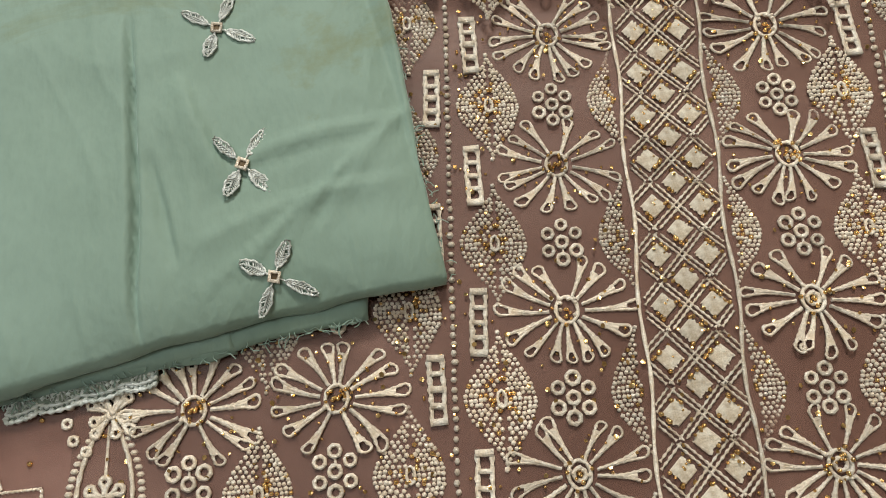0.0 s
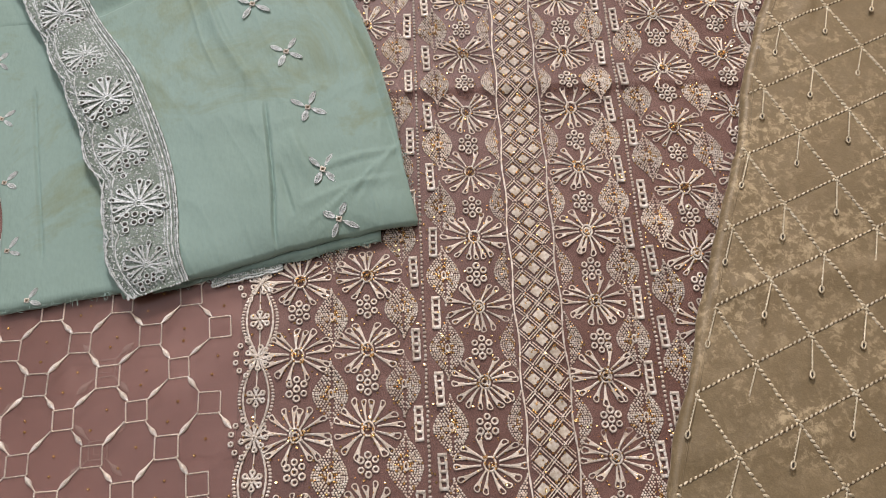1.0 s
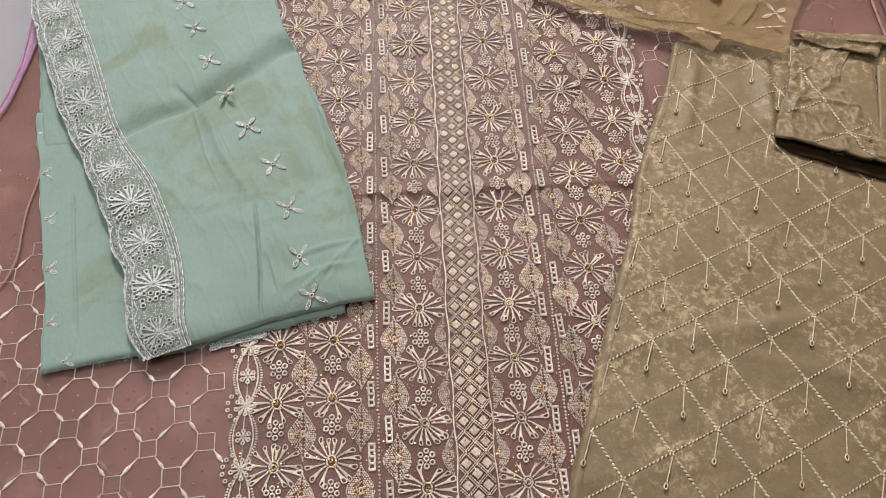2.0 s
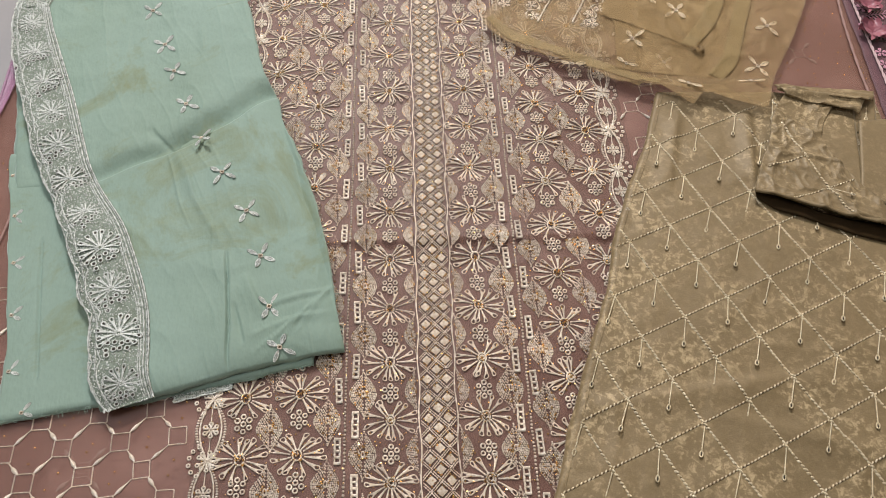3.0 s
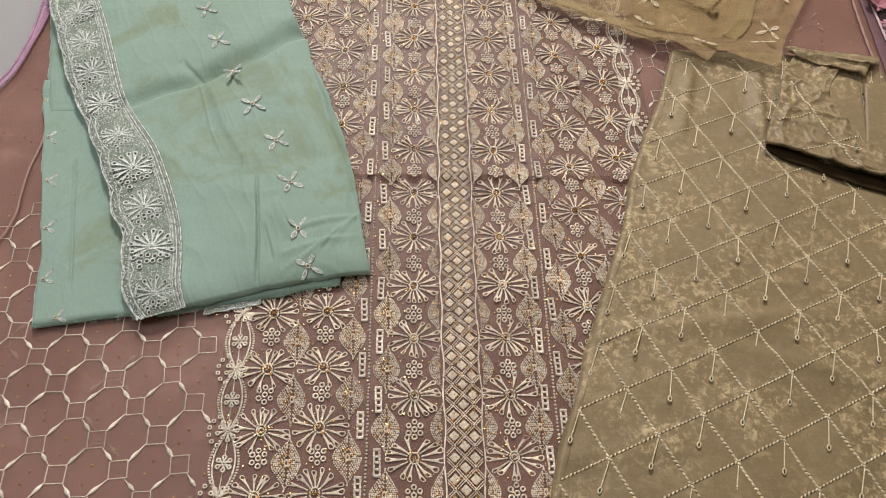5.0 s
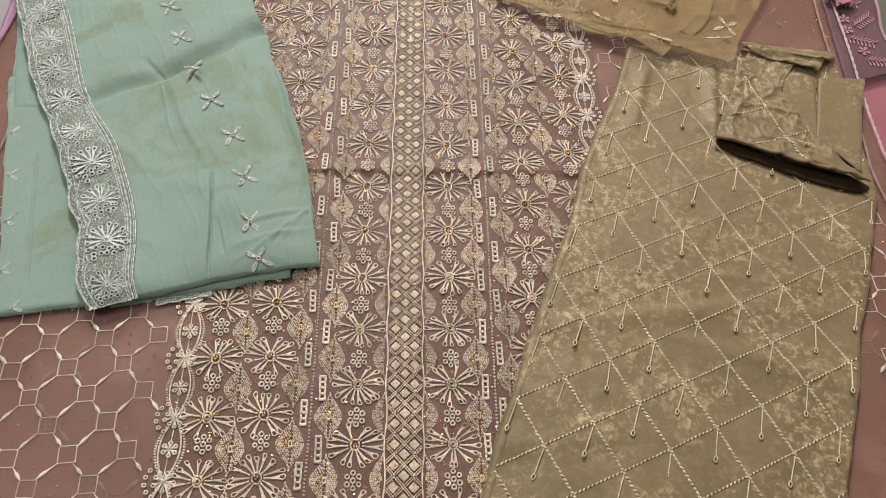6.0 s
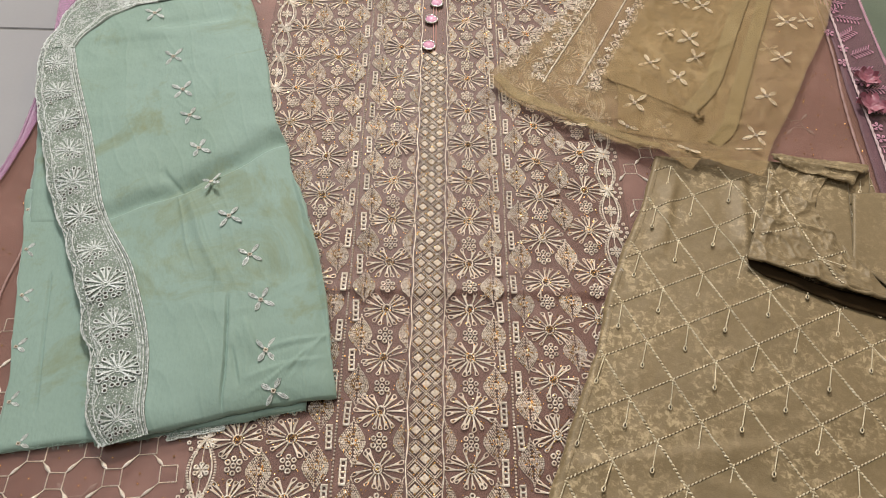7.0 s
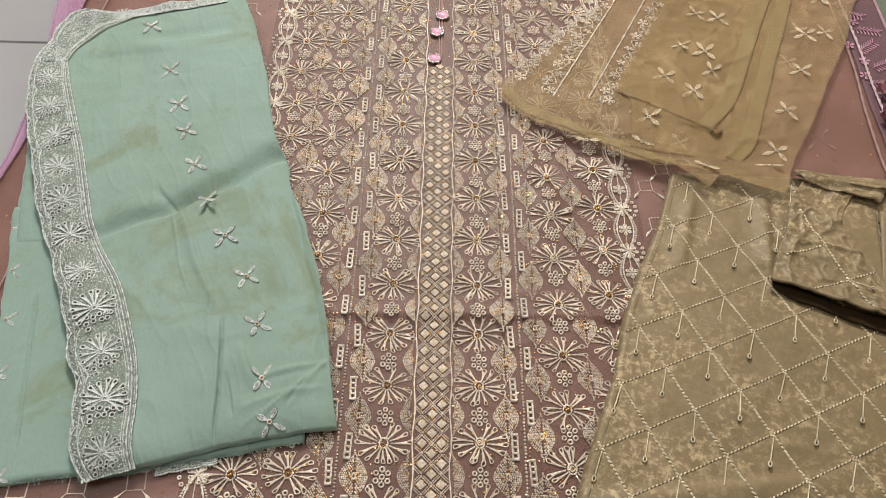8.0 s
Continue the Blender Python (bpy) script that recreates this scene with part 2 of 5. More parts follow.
def cloth(name, left, right, height, thick, nu, nv, mats, wobble=0.0, seed=0.0, parent=None, bow=None):
    """A laid sheet between two side curves: a top that follows height(x, y), rounded rims and an underside."""
    b = Build()
    top, low = [], []
    for j in range(nv + 1):
        t = j / nv
        l, r = along(left, t), along(right, t)
        for i in range(nu + 1):
            s = i / nu
            x, y = l[0] + (r[0] - l[0]) * s, l[1] + (r[1] - l[1]) * s
            if bow:
                dx, dy = bow(s, t)
                x, y = x + dx, y + dy
            rim = min(s * nu, nu - s * nu, t * nv, nv - t * nv)
            if wobble and rim < 0.5:
                x += 1.6 * wobble * noise.noise((x * 21 + seed, y * 21, seed + 3))
                y += 1.2 * wobble * noise.noise((x * 21, y * 21 + seed, seed + 5))
                x += wobble * noise.noise((x * 60 + seed, y * 60, seed))
                y += wobble * noise.noise((x * 60, y * 60 + seed, seed + 7))
            z = height(x, y)
            drop = thick * 0.45 if rim < 0.5 else 0.0
            top.append((x, y, z - drop))
            low.append((x, y, z - thick + drop * 0.6))
    w = nu + 1
    n = len(top)
    quad = [(j * w + i, j * w + i + 1, (j + 1) * w + i + 1, (j + 1) * w + i) for j in range(nv) for i in range(nu)]
    faces = quad + [tuple(n + k for k in reversed(q)) for q in quad]
    rim = [i for i in range(w)] + [j * w + nu for j in range(1, nv + 1)] + [nv * w + i for i in range(nu - 1, -1, -1)] + [j * w for j in range(nv - 1, 0, -1)]
    for a, c in zip(rim, rim[1:] + rim[:1]):
        faces.append((a, n + a, n + c, c))
    b.add(top + low, faces)
    me = b.mesh(name, *mats)
    ob = new(name, me)
    if parent:
        ob.parent = parent
    return ob


def seg(x, y, a, c):
    """Signed distance from a line piece, and the share along it."""
    dx, dy = c[0] - a[0], c[1] - a[1]
    n = math.hypot(dx, dy)
    t = ((x - a[0]) * dx + (y - a[1]) * dy) / (n * n)
    k = max(0.0, min(1.0, t))
    d = math.hypot(x - a[0] - k * dx, y - a[1] - k * dy)
    side = (dx * (y - a[1]) - dy * (x - a[0])) / n
    return math.copysign(d, side), t


def crease(x, y, a, c, high, wide):
    """A soft pleat: steep on one side, sloping on the other."""
    d, t = seg(x, y, a, c)
    fade = max(0.0, 1 - abs(2 * t - 1) ** 4) if 0 <= t <= 1 else 0.0
    w = wide * (0.35 if d > 0 else 1.0)
    return high * fade * math.exp(-(d / w) ** 2)


def wave(x, y, size, seed=0.0):
    return noise.noise((x / size + seed, y / size - seed, seed))


def ridges(x, y, size, seed, sharp=8):
    """A net of thin raised wrinkles."""
    return max(0.0, 1 - abs(wave(x, y, size, seed)) * 1.6) ** sharp


def lay(x, y, height, turn=0.0, size=1.0, lift=0.0, e=0.004):
    """The pose of something lying at x, y on a surface, tilted with it."""
    z = height(x, y)
    nx, ny = (height(x - e, y) - height(x + e, y)) / (2 * e), (height(x, y - e) - height(x, y + e)) / (2 * e)
    up = Vector((nx, ny, 1)).normalized()
    q = Vector((0, 0, 1)).rotation_difference(up).to_matrix().to_4x4()
    return Matrix.Translation((x, y, z + lift)) @ q @ pose(0, 0, 0, 0, 0, turn) @ Matrix.Diagonal((size, size, size, 1))


# ---- room ----
FLOOR_Z = -0.014


def slab(name, x0, x1, y0, y1, z0, z1, mat, label):
    b = Build()
    b.add([(x, y, z) for z in (z0, z1) for y in (y0, y1) for x in (x0, x1)],
          [(0, 2, 3, 1), (4, 5, 7, 6), (0, 1, 5, 4), (2, 6, 7, 3), (0, 4, 6, 2), (1, 3, 7, 5)])
    me = b.mesh(name, mat)
    me.polygons.foreach_set("use_smooth", [False] * 6)
    return tagged(new(name, me), label, name.split("_")[0], kind="structure")


floor = slab("floor", -2.15, 2.05, -1.995, 4.006, FLOOR_Z - 0.05, FLOOR_Z - 0.0015, GROUT, "floor of glossy white square tiles with grey joints")
slab("wall_north", -2.15, 2.05, 4.006, 4.106, FLOOR_Z - 0.05, 2.6, PLASTER, "plain warm beige plaster wall")
slab("wall_south", -2.15, 2.05, -2.095, -1.995, FLOOR_Z - 0.05, 2.6, PLASTER, "plain warm beige plaster wall")
slab("wall_east", 2.05, 2.15, -2.095, 4.106, FLOOR_Z - 0.05, 2.6, PLASTER, "plain warm beige plaster wall")
slab("wall_west", -2.25, -2.15, -2.095, 4.106, FLOOR_Z - 0.05, 2.6, PLASTER, "plain warm beige plaster wall")
slab("ceiling", -2.25, 2.15, -2.095, 4.106, 2.6, 2.7, PLASTER, "plain beige ceiling")


# ---- the embroidered dress ----
PITCH_LOW, PITCH_UP = 0.0522, 0.0530
ROW_0 = 0.002


def row_y(k):
    """The height on the cloth of the k-th flower row; the fold lies just above row 0."""
    return ROW_0 + k * (PITCH_UP if k > 0 else PITCH_LOW)


def dress_h(x, y):
    z = 0.0012 * wave(x, y, 0.12, 3.1) + 0.0007 * wave(x, y, 0.045, 8.2)
    z += 0.0030 * math.exp(-((y - 0.0205 - 0.0010 * wave(x, y, 0.06, 2.0)) / (0.0018 if y < 0.0205 else 0.010)) ** 2) * max(0.0, min(1.0, (x + 0.24) / 0.04, (0.26 - x) / 0.04))
    z += 0.0005 * wave(x * 0.4 + y * 0.3, y * 1.6, 0.02, 6.6)
    z += 0.0008 * ridges(x * 0.7 + 0.3 * y, y, 0.16, 4.7, 14)
    z += crease(x, y, (0.004, -0.12), (-0.012, -0.45), 0.0022, 0.014)
    z += crease(x, y, (0.09, 0.26), (0.15, 0.08), 0.0012, 0.018)
    return z


def bend(u, y):
    """From the pattern's own breadth to the laid cloth, whose columns lean a little."""
    return u + 0.015 * y + 0.0012 * wave(u, y, 0.15, 5.5)


DRESS_L = [(-0.80, -0.62), (-0.70, -0.25), (-0.60, 0.0), (-0.50, 0.085), (-0.460, 0.14), (-0.449, 0.20), (-0.447, 0.30), (-0.455, 0.43), (-0.475, 0.68)]
DRESS_R = [(0.62, -0.62), (0.57, -0.25), (0.515, 0.0), (0.509, 0.10), (0.515, 0.20), (0.520, 0.30), (0.530, 0.43), (0.536, 0.68)]
dress = cloth("embroidered_dress", DRESS_L, DRESS_R, dress_h, 0.0008, 200, 420, [PINK], 0.001)
tagged(dress, "mauve pink organza dress with ivory and gold embroidery, laid flat", "dress")
back_l, back_r = [(x - 0.002, y) for x, y in DRESS_L], [(x + 0.001, y) for x, y in DRESS_R]
back = cloth("back_panel", back_l, back_r, lambda x, y: -0.0055 + 0.6 * dress_h(x, y), 0.0008, 60, 80, [PINK_BACK], 0.0, 2.0, dress)
back["label"] = "pink back panel seen through the sheer front"


cloth("panel_lining", [(-0.204, -0.58), (-0.204, 0.0), (-0.198, 0.64)], [(0.208, -0.58), (0.212, 0.0), (0.220, 0.64)], lambda x, y: -0.0030 + 0.8 * dress_h(x, y), 0.0008, 50, 130, [LINING], 0.0, 3.0, dress)["label"] = "brown lining under the embroidered panel"


def petal(b, ang, r0, r1, half, tube=0.0008, eye=True, slot=0, cx=0.0, cy=0.0, rnd=None, curl=0.0):
    """A stitched drop: a filled stem that opens into a loop."""
    c, s = math.cos(ang), math.sin(ang)
    path = []
    head = r1 - half
    fine = 14 if rnd else 5
    for k in range(fine + 1):
        t = k / fine
        path.append((r0 + (head - r0) * t, 0.00010 + (half - 0.00010) * t ** 2.6))
    turn = 11 if rnd else 6
    for k in range(1, turn):
        w = math.pi / 2 - math.pi * k / turn
        path.append((head + half * math.cos(w), half * math.sin(w)))
    path += [(x, -y) for x, y in reversed(path[:fine + 1])]
    path = [(x, y + curl * (x - r0) ** 2 / (r1 - r0)) for x, y in path]
    radii = [tube * ((1.16 if k % 2 else 0.84) * rnd.uniform(0.8, 1.2) if rnd else 1.0) for k in range(len(path))]
    b.tube([(cx + x * c - y * s, cy + x * s + y * c, 0.0005) for x, y in path], radii, 5, False, 0.8, slot)
    if eye:
        n = 6
        verts = []
        for k in range(n):
            t = k / (n - 1) * 0.84
            x, w = r0 + (head - r0) * t, 0.0002 + (half - 0.0002) * t ** 2.6
            mid = curl * (x - r0) ** 2 / (r1 - r0)
            for y, z in ((mid + w, 0.0006), (mid, 0.0011 + (0.0003 if k % 2 else 0)), (mid - w, 0.0006)):
                verts.append((cx + x * c - y * s, cy + x * s + y * c, z))
        b.add(verts, [(3 * k + i, 3 * k + i + 1, 3 * k + 4 + i, 3 * k + 3 + i) for k in range(n - 1) for i in range(2)], slot)


def drop_petal_mesh(seed):
    """One petal along +x, with a sequin or two caught at its edge."""
    rnd = random.Random(seed)
    b = Build()
    petal(b, 0.0, 0.0056, 0.0226, 0.00180 + rnd.uniform(-0.0003, 0.0003), 0.00055, True, 0, 0.0, 0.0, rnd, rnd.uniform(-0.20, 0.20))
    for _ in range(rnd.choice((0, 1, 1, 2))):
        b.dome(rnd.uniform(0.008, 0.021), rnd.choice((-1, 1)) * rnd.uniform(0.0008, 0.0022), 0.00062, h=0.0008, z=0.0008, sides=5, slot=1)
    return b.mesh("drop_petal", IVORY, GOLD)


def rosette_mesh(seed):
    """The beaded eye of a flower."""
    rnd = random.Random(seed)
    b = Build()
    b.ring(0, 0, 0.0037, 0.00075, 14, 0.0006, 0, 1.22)
    if seed % 2:
        b.ring(0, 0, 0.0020, 0.0008, 10, 0.0008, 0)
    for i in range(7):
        b.dome(rnd.uniform(-0.0045, 0.0045), rnd.uniform(-0.0045, 0.0045), rnd.uniform(0.0006, 0.0010), h=0.0012, z=0.0007, sides=5)
    for i in range(18 if seed % 3 else 8):
        w = rnd.uniform(0, 6.28)
        r = rnd.uniform(0.0, 0.0058)
        b.dome(r * math.cos(w), r * math.sin(w), rnd.uniform(0.0006, 0.0009), h=0.0012, z=0.0009, sides=6, slot=1)
    return b.mesh("rosette", IVORY, GOLD)


def floret_mesh(seed):
    rnd = random.Random(seed)
    b = Build()
    b.ring(0, 0, 0.0019, 0.0008, 11, 0.0006)
    b.tube([(rnd.uniform(-0.0003, 0.0003), -0.0018, 0.0004), (0, -0.0046, 0.0004)], 0.0005, 4)
    return b.mesh("floret", IVORY, GOLD)


def leaf_mesh(seed, half=False):
    """A pointed onion shape of knotted rings, one inside the other, with a gilt heart."""
    rnd = random.Random(seed)
    b = Build()
    high, wide = 0.042, 0.0108

    def edge(t):
        return wide * (math.sin(math.pi * t) ** 1.7) * (1.06 - 0.12 * t)
    rows = 7
    for r in range(rows):
        k = 1 - 0.142 * r
        n = int(27 * k) + 1
        for sgn in ((1,) if half else (-1, 1)):
            for i in range(n + 1):
                t = i / n
                y = (t - 0.5) * high * (k if r else 1.0)
                x = sgn * edge(t) * k + 0.0005 * math.sin(9 * t)
                if r and edge(t) * k < 0.0007:
                    continue
                b.dome(x + rnd.uniform(-0.0002, 0.0002), y + rnd.uniform(-0.0003, 0.0003), rnd.uniform(0.00072, 0.00096), h=rnd.uniform(0.0007, 0.0010), sides=5, slot=1 if rnd.random() < (0.05 if r < 4 else 0.25) else 0)
    if not half:
        b.ring(0, 0, 0.0014, 0.0006, 8, 0.0007, 0, 2.0)
        for i in range(7):
            b.dome(rnd.uniform(-0.003, 0.003), rnd.uniform(-0.007, 0.007), 0.0009, h=0.0014, sides=6, slot=1)
    return b.mesh("beaded_leaf", IVORY, GOLD)


def ladder_mesh(seed):
    rnd = random.Random(seed)
    b = Build()
    h, w = 0.0104, 0.0022
    for s in (-1, 1):
        b.tube([(s * w + rnd.uniform(-0.0002, 0.0002), -h + 2 * h * q / 14, 0.0005) for q in range(15)], [(0.0013 if q % 2 else 0.0009) * rnd.uniform(0.8, 1.2) for q in range(15)], 4, flat=0.6)
    for i in range(5):
        y = -h + 2 * h * i / 4
        wide = w + (0.0007 if i in (0, 4) else 0.0)
        b.tube([(-wide, y + rnd.uniform(-0.0003, 0.0003), 0.0006), (wide, y + rnd.uniform(-0.0003, 0.0003), 0.0006)], 0.0016 if i in (0, 4) else rnd.uniform(0.0011, 0.0016), 4, flat=0.6)
    for i in range(2):
        b.dome(rnd.choice((-1, 1)) * 0.0045, rnd.uniform(-h, h), 0.0006, h=0.0008, sides=5, slot=1)
    return b.mesh("ladder_bar", IVORY, GOLD)


def diamond_mesh(seed):
    """A square of satin stitches standing on its point."""
    rnd = random.Random(seed)
    b = Build()
    n, w, c = 13, 0.0032, math.sqrt(0.5)
    verts = []
    for j in range(7):
        for i in range(n):
            u, v = (i / (n - 1) * 2 - 1) * w, (j / 6 * 2 - 1) * (w + (rnd.uniform(-0.0005, 0.0005) if j in (0, 6) else 0))
            z = 0.0001 + ((0.0010 if i % 2 else 0.0004) + rnd.uniform(0, 0.0002)) * (1 if 0 < j < 6 else 0.75)
            verts.append(((u - v) * c, (u + v) * c, z))
    b.add(verts, [(j * n + i, j * n + i + 1, (j + 1) * n + i + 1, (j + 1) * n + i) for j in range(6) for i in range(n - 1)])
    for i in range(4):
        u, v = rnd.uniform(-w, w) * 1.3, rnd.choice((-1.1, 1.1)) * w
        b.dome((u - v) * c, (u + v) * c, rnd.uniform(0.0006, 0.0010), h=0.0010, z=0.0010, sides=5, slot=1)
    return b.mesh("satin_diamond", SATIN, GOLD)


def trellis_mesh(seed, step):
    """One step of the crossed double lines between the diamonds."""
    rnd = random.Random(seed)
    b = Build()
    w, slope = 0.0146, step / 2 / 0.0083
    for sgn in (-1, 1):
        for k in range(-3, 4):
            for shift in (-0.0012, 0.0012):
                c = k * step + shift
                run = []
                for i in range(37):
                    x = -w + 2 * w * i / 36
                    y = sgn * slope * x + c
                    if -step / 2 <= y <= step / 2:
                        run.append((x, y, 0.0005 + rnd.uniform(-0.0001, 0.0001)))
                if len(run) > 2:
                    b.tube(run, [0.00062 if (q + k) % 2 else 0.00022 for q in range(len(run))], 5)
    for x in (-0.0083, 0.0, 0.0083):
        b.dome(x + rnd.uniform(-0.001, 0.001), rnd.choice((-0.25, 0.25)) * step, 0.0010, h=0.0016, sides=6, slot=1)
        for _ in range(3):
            b.dome(x + rnd.uniform(-0.004, 0.004), rnd.uniform(-0.5, 0.5) * step, 0.00065, h=0.0013, sides=5, slot=1)
    return b.mesh("trellis_step", IVORY, GOLD)


def eye_mesh(step):
    """The pointed oval of the border: dotted outer line, corded inner line, a six-petalled flower inside."""
    b = Build()
    h = step / 2
    for s in (-1, 1):
        for k in (0.0112, 0.0085):
            pts = [(s * k * math.sin(math.pi * i / 24) ** 0.9, -h + 2 * h * i / 24, 0.0005) for i in range(25)]
            if k > 0.01:
                for p in pts:
                    b.dome(p[0], p[1], 0.0014, 0.0010, 0.0009, sides=6)
            else:
                b.tube(pts, [0.0010 if q % 2 else 0.0007 for q in range(25)], 5)
    for i in range(6):
        w = math.pi / 3 * i + math.pi / 6
        petal(b, w, 0.0014, 0.0064, 0.0015, 0.0009, False)
    b.ring(0, 0, 0.0013, 0.0008, 8)
    b.tube([(0, 0.006, 0.0004), (0.0003, h - 0.004, 0.0004)], 0.0006, 4)
    b.tube([(0, -0.006, 0.0004), (-0.0003, -h + 0.004, 0.0004)], 0.0006, 4)
    return b.mesh("border_eye", IVORY, GOLD)


def node_mesh(seed):
    """The knot between two border eyes: satin leaves and small rings to one side."""
    rnd = random.Random(seed)
    b = Build()
    for i in range(9):
        w = 2 * math.pi * i / 9 + rnd.uniform(-0.15, 0.15)
        petal(b, w, 0.0014, rnd.uniform(0.0068, 0.0092), 0.0013, 0.0007, True, 0, 0.0, 0.0, rnd)
    b.ring(0, 0, 0.0012, 0.0007, 8, 0.0008)
    for i in range(6):
        w = math.radians(110 + 28 * i)
        b.ring(-0.003 + 0.0105 * math.cos(w), 0.0115 * math.sin(w), 0.0013, 0.0007, 8, 0.0005)
    for i in range(5):
        b.dome(rnd.uniform(-0.008, 0.008), rnd.uniform(-0.008, 0.008), 0.0008, h=0.0012, sides=5, slot=1)
    return b.mesh("border_knot", IVORY, GOLD)


def square_mesh(mat=None):
    b = Build()
    h = 0.0068
    for p, q in (((-h, -h), (h, -h)), ((h, -h), (h, h)), ((h, h), (-h, h)), ((-h, h), (-h, -h))):
        n = 9
        for i in range(n):
            t = (i + 0.5) / n
            b.dome(p[0] + (q[0] - p[0]) * t, p[1] + (q[1] - p[1]) * t, 0.0010, 0.00058, 0.0008, turn=math.atan2(q[1] - p[1], q[0] - p[0]) + 0.3, sides=5)
    return b.mesh("lattice_square", mat or IVORY)


def spindle_mesh(long, fat, mat=None):
    """A run of stitches that swells into a padded satin drop."""
    b = Build()
    n = 9
    pts = [(-long / 2 + long * i / (n - 1), 0, 0.0005) for i in range(n)]
    b.tube(pts, [0.0005, 0.0005, 0.0006, 0.0009, fat * 0.75, fat, fat * 0.95, fat * 0.55, 0.0005], 6, flat=0.7)
    return b.mesh("satin_spindle", mat or IVORY)


rosettes = [rosette_mesh(s) for s in range(5)]
florets = [floret_mesh(s + 20) for s in range(3)]
leaves = [leaf_mesh(s + 30) for s in range(4)]
half_leaves = [leaf_mesh(s + 40, True) for s in range(2)]
ladders = [ladder_mesh(s + 50) for s in range(3)]
diamonds = [diamond_mesh(s + 60) for s in range(8)]
trellises = {up: [trellis_mesh(s + 70, p / 3) for s in range(3)] for up, p in ((False, PITCH_LOW), (True, PITCH_UP))}
eye = eye_mesh(0.053)
knots = [node_mesh(s + 80) for s in range(3)]
square, spindle_short, spindle_long = square_mesh(), spindle_mesh(0.0138, 0.0019), spindle_mesh(0.0185, 0.0018)
rng = random.Random(11)


ring_b = Build()
ring_b.ring(0, 0, 0.0018, 0.00075, 14, 0.0006)
eyelet = ring_b.mesh("eyelet_ring", IVORY)


def sew_floret(u, y, turn=0.0):
    f = sew("floret", florets, u, y, turn)
    for i in range(6):
        w = math.radians(90 + 60 * i)
        part("eyelet_ring", eyelet, f, pose(0.0055 * math.cos(w), 0.0062 * math.sin(w), 0, 0, 0, rng.uniform(0, 60)) @ Matrix.Diagonal((rng.uniform(0.92, 1.12),) * 2 + (1, 1)))


petals = [drop_petal_mesh(s + 200) for s in range(14)]


def sew_rosette(u, y, turn=0.0):
    """A flower whose petals leave a gap towards its floret."""
    f = sew("rosette", rosettes, u, y, turn)
    n = rng.choice((14, 14, 15))
    for i in range(n):
        ang = 90 + 27 + (360 - 54) * i / (n - 1) + rng.uniform(-3.5, 3.5)
        k = 0.93 + 0.10 * math.cos(2 * math.radians(ang)) + rng.uniform(-0.09, 0.05)
        part("drop_petal", rng.choice(petals), f, pose(0, 0, 0, 0, 0, ang) @ Matrix.Diagonal((k, rng.uniform(0.9, 1.2), 1, 1)))


def sew(name, meshes, u, y, turn=0.0, size=1.0, label="", flip=False):
    x = bend(u, y)
    m = lay(x, y, dress_h, turn + rng.uniform(-2.5, 2.5), size * rng.uniform(0.97, 1.03))
    if flip:
        m = m @ Matrix.Diagonal((-1, 1, 1, 1))
    return part(name, rng.choice(meshes), dress, m, label)


PLACKET = 0.366
for k in range(-9, 11):
    y = row_y(k)
    p = PITCH_UP if k >= 0 else PITCH_LOW
    down = row_y(k) - row_y(k - 1)
    for s in (-1, 1):
        # inner columns: flower with its floret above
        sew_rosette(s * 0.0405, y)
        sew_floret(s * 0.0405, y + 0.45 * p)
        sew("beaded_leaf", leaves, s * 0.0635, y + 0.46 * p)
        sew("half_leaf", half_leaves, s * 0.0172, y + 0.48 * p, 0, 0.95, flip=s < 0)
        sew("ladder_bar", ladders, s * 0.0700, y - 0.06 * p)
        # outer columns: flower with its floret below
        sew("ladder_bar", ladders, s * 0.0842, y + 0.53 * p)
        yo = y - (0.026 if s < 0 and k < 0 else 0.021)
        sew_rosette(s * 0.1165, yo, 180)
        sew_floret(s * 0.1165, yo - 0.43 * down, 180)
        sew("beaded_leaf", leaves, s * 0.0930, yo - 0.47 * down)
        off = 0.012 if s > 0 else -0.002
        sew_rosette(s * (0.1620 if s < 0 else 0.1660), yo + off, 180)
        sew_floret(s * (0.1620 if s < 0 else 0.1660), yo + off - 0.43 * down, 180)
        sew("beaded_leaf", leaves, s * 0.1400, yo + off / 2 - 0.53 * down)
        ub = -0.1880 if s < 0 else 0.1920
        sew("border_knot", knots, ub, yo + off, 0, 1.08, flip=s > 0)
        sew("border_eye", [eye], ub, yo + off - 0.5 * down)
    for i in range(3):
        yy = y + p * i / 3
        if yy > PLACKET:
            continue
        tagged(sew("trellis_step", trellises[k >= 0], 0.0, yy), kind="stuff")
        for dx, dy in ((-0.0083, 0.0), (0.0083, 0.0), (0.0, 0.5 * p / 3)):
            sew("satin_diamond", diamonds, dx, yy + dy, rng.choice((0, 90)))


def cord(name, u, y0, y1, radius, wiggle, mat, label="", step=0.004):
    b = Build()
    pts = []
    y = y0
    while y < y1:
        x = bend(u + wiggle * math.sin(2 * math.pi * y / 0.0535 + 0.7), y)
        pts.append((x, y, dress_h(x, y) + 0.0006))
        y += step
    b.tube(pts, [radius * (1 + 0.25 * math.sin(1.9 * i)) for i in range(len(pts))], 6)
    return part(name, b.mesh(name, mat), dress, None, label)


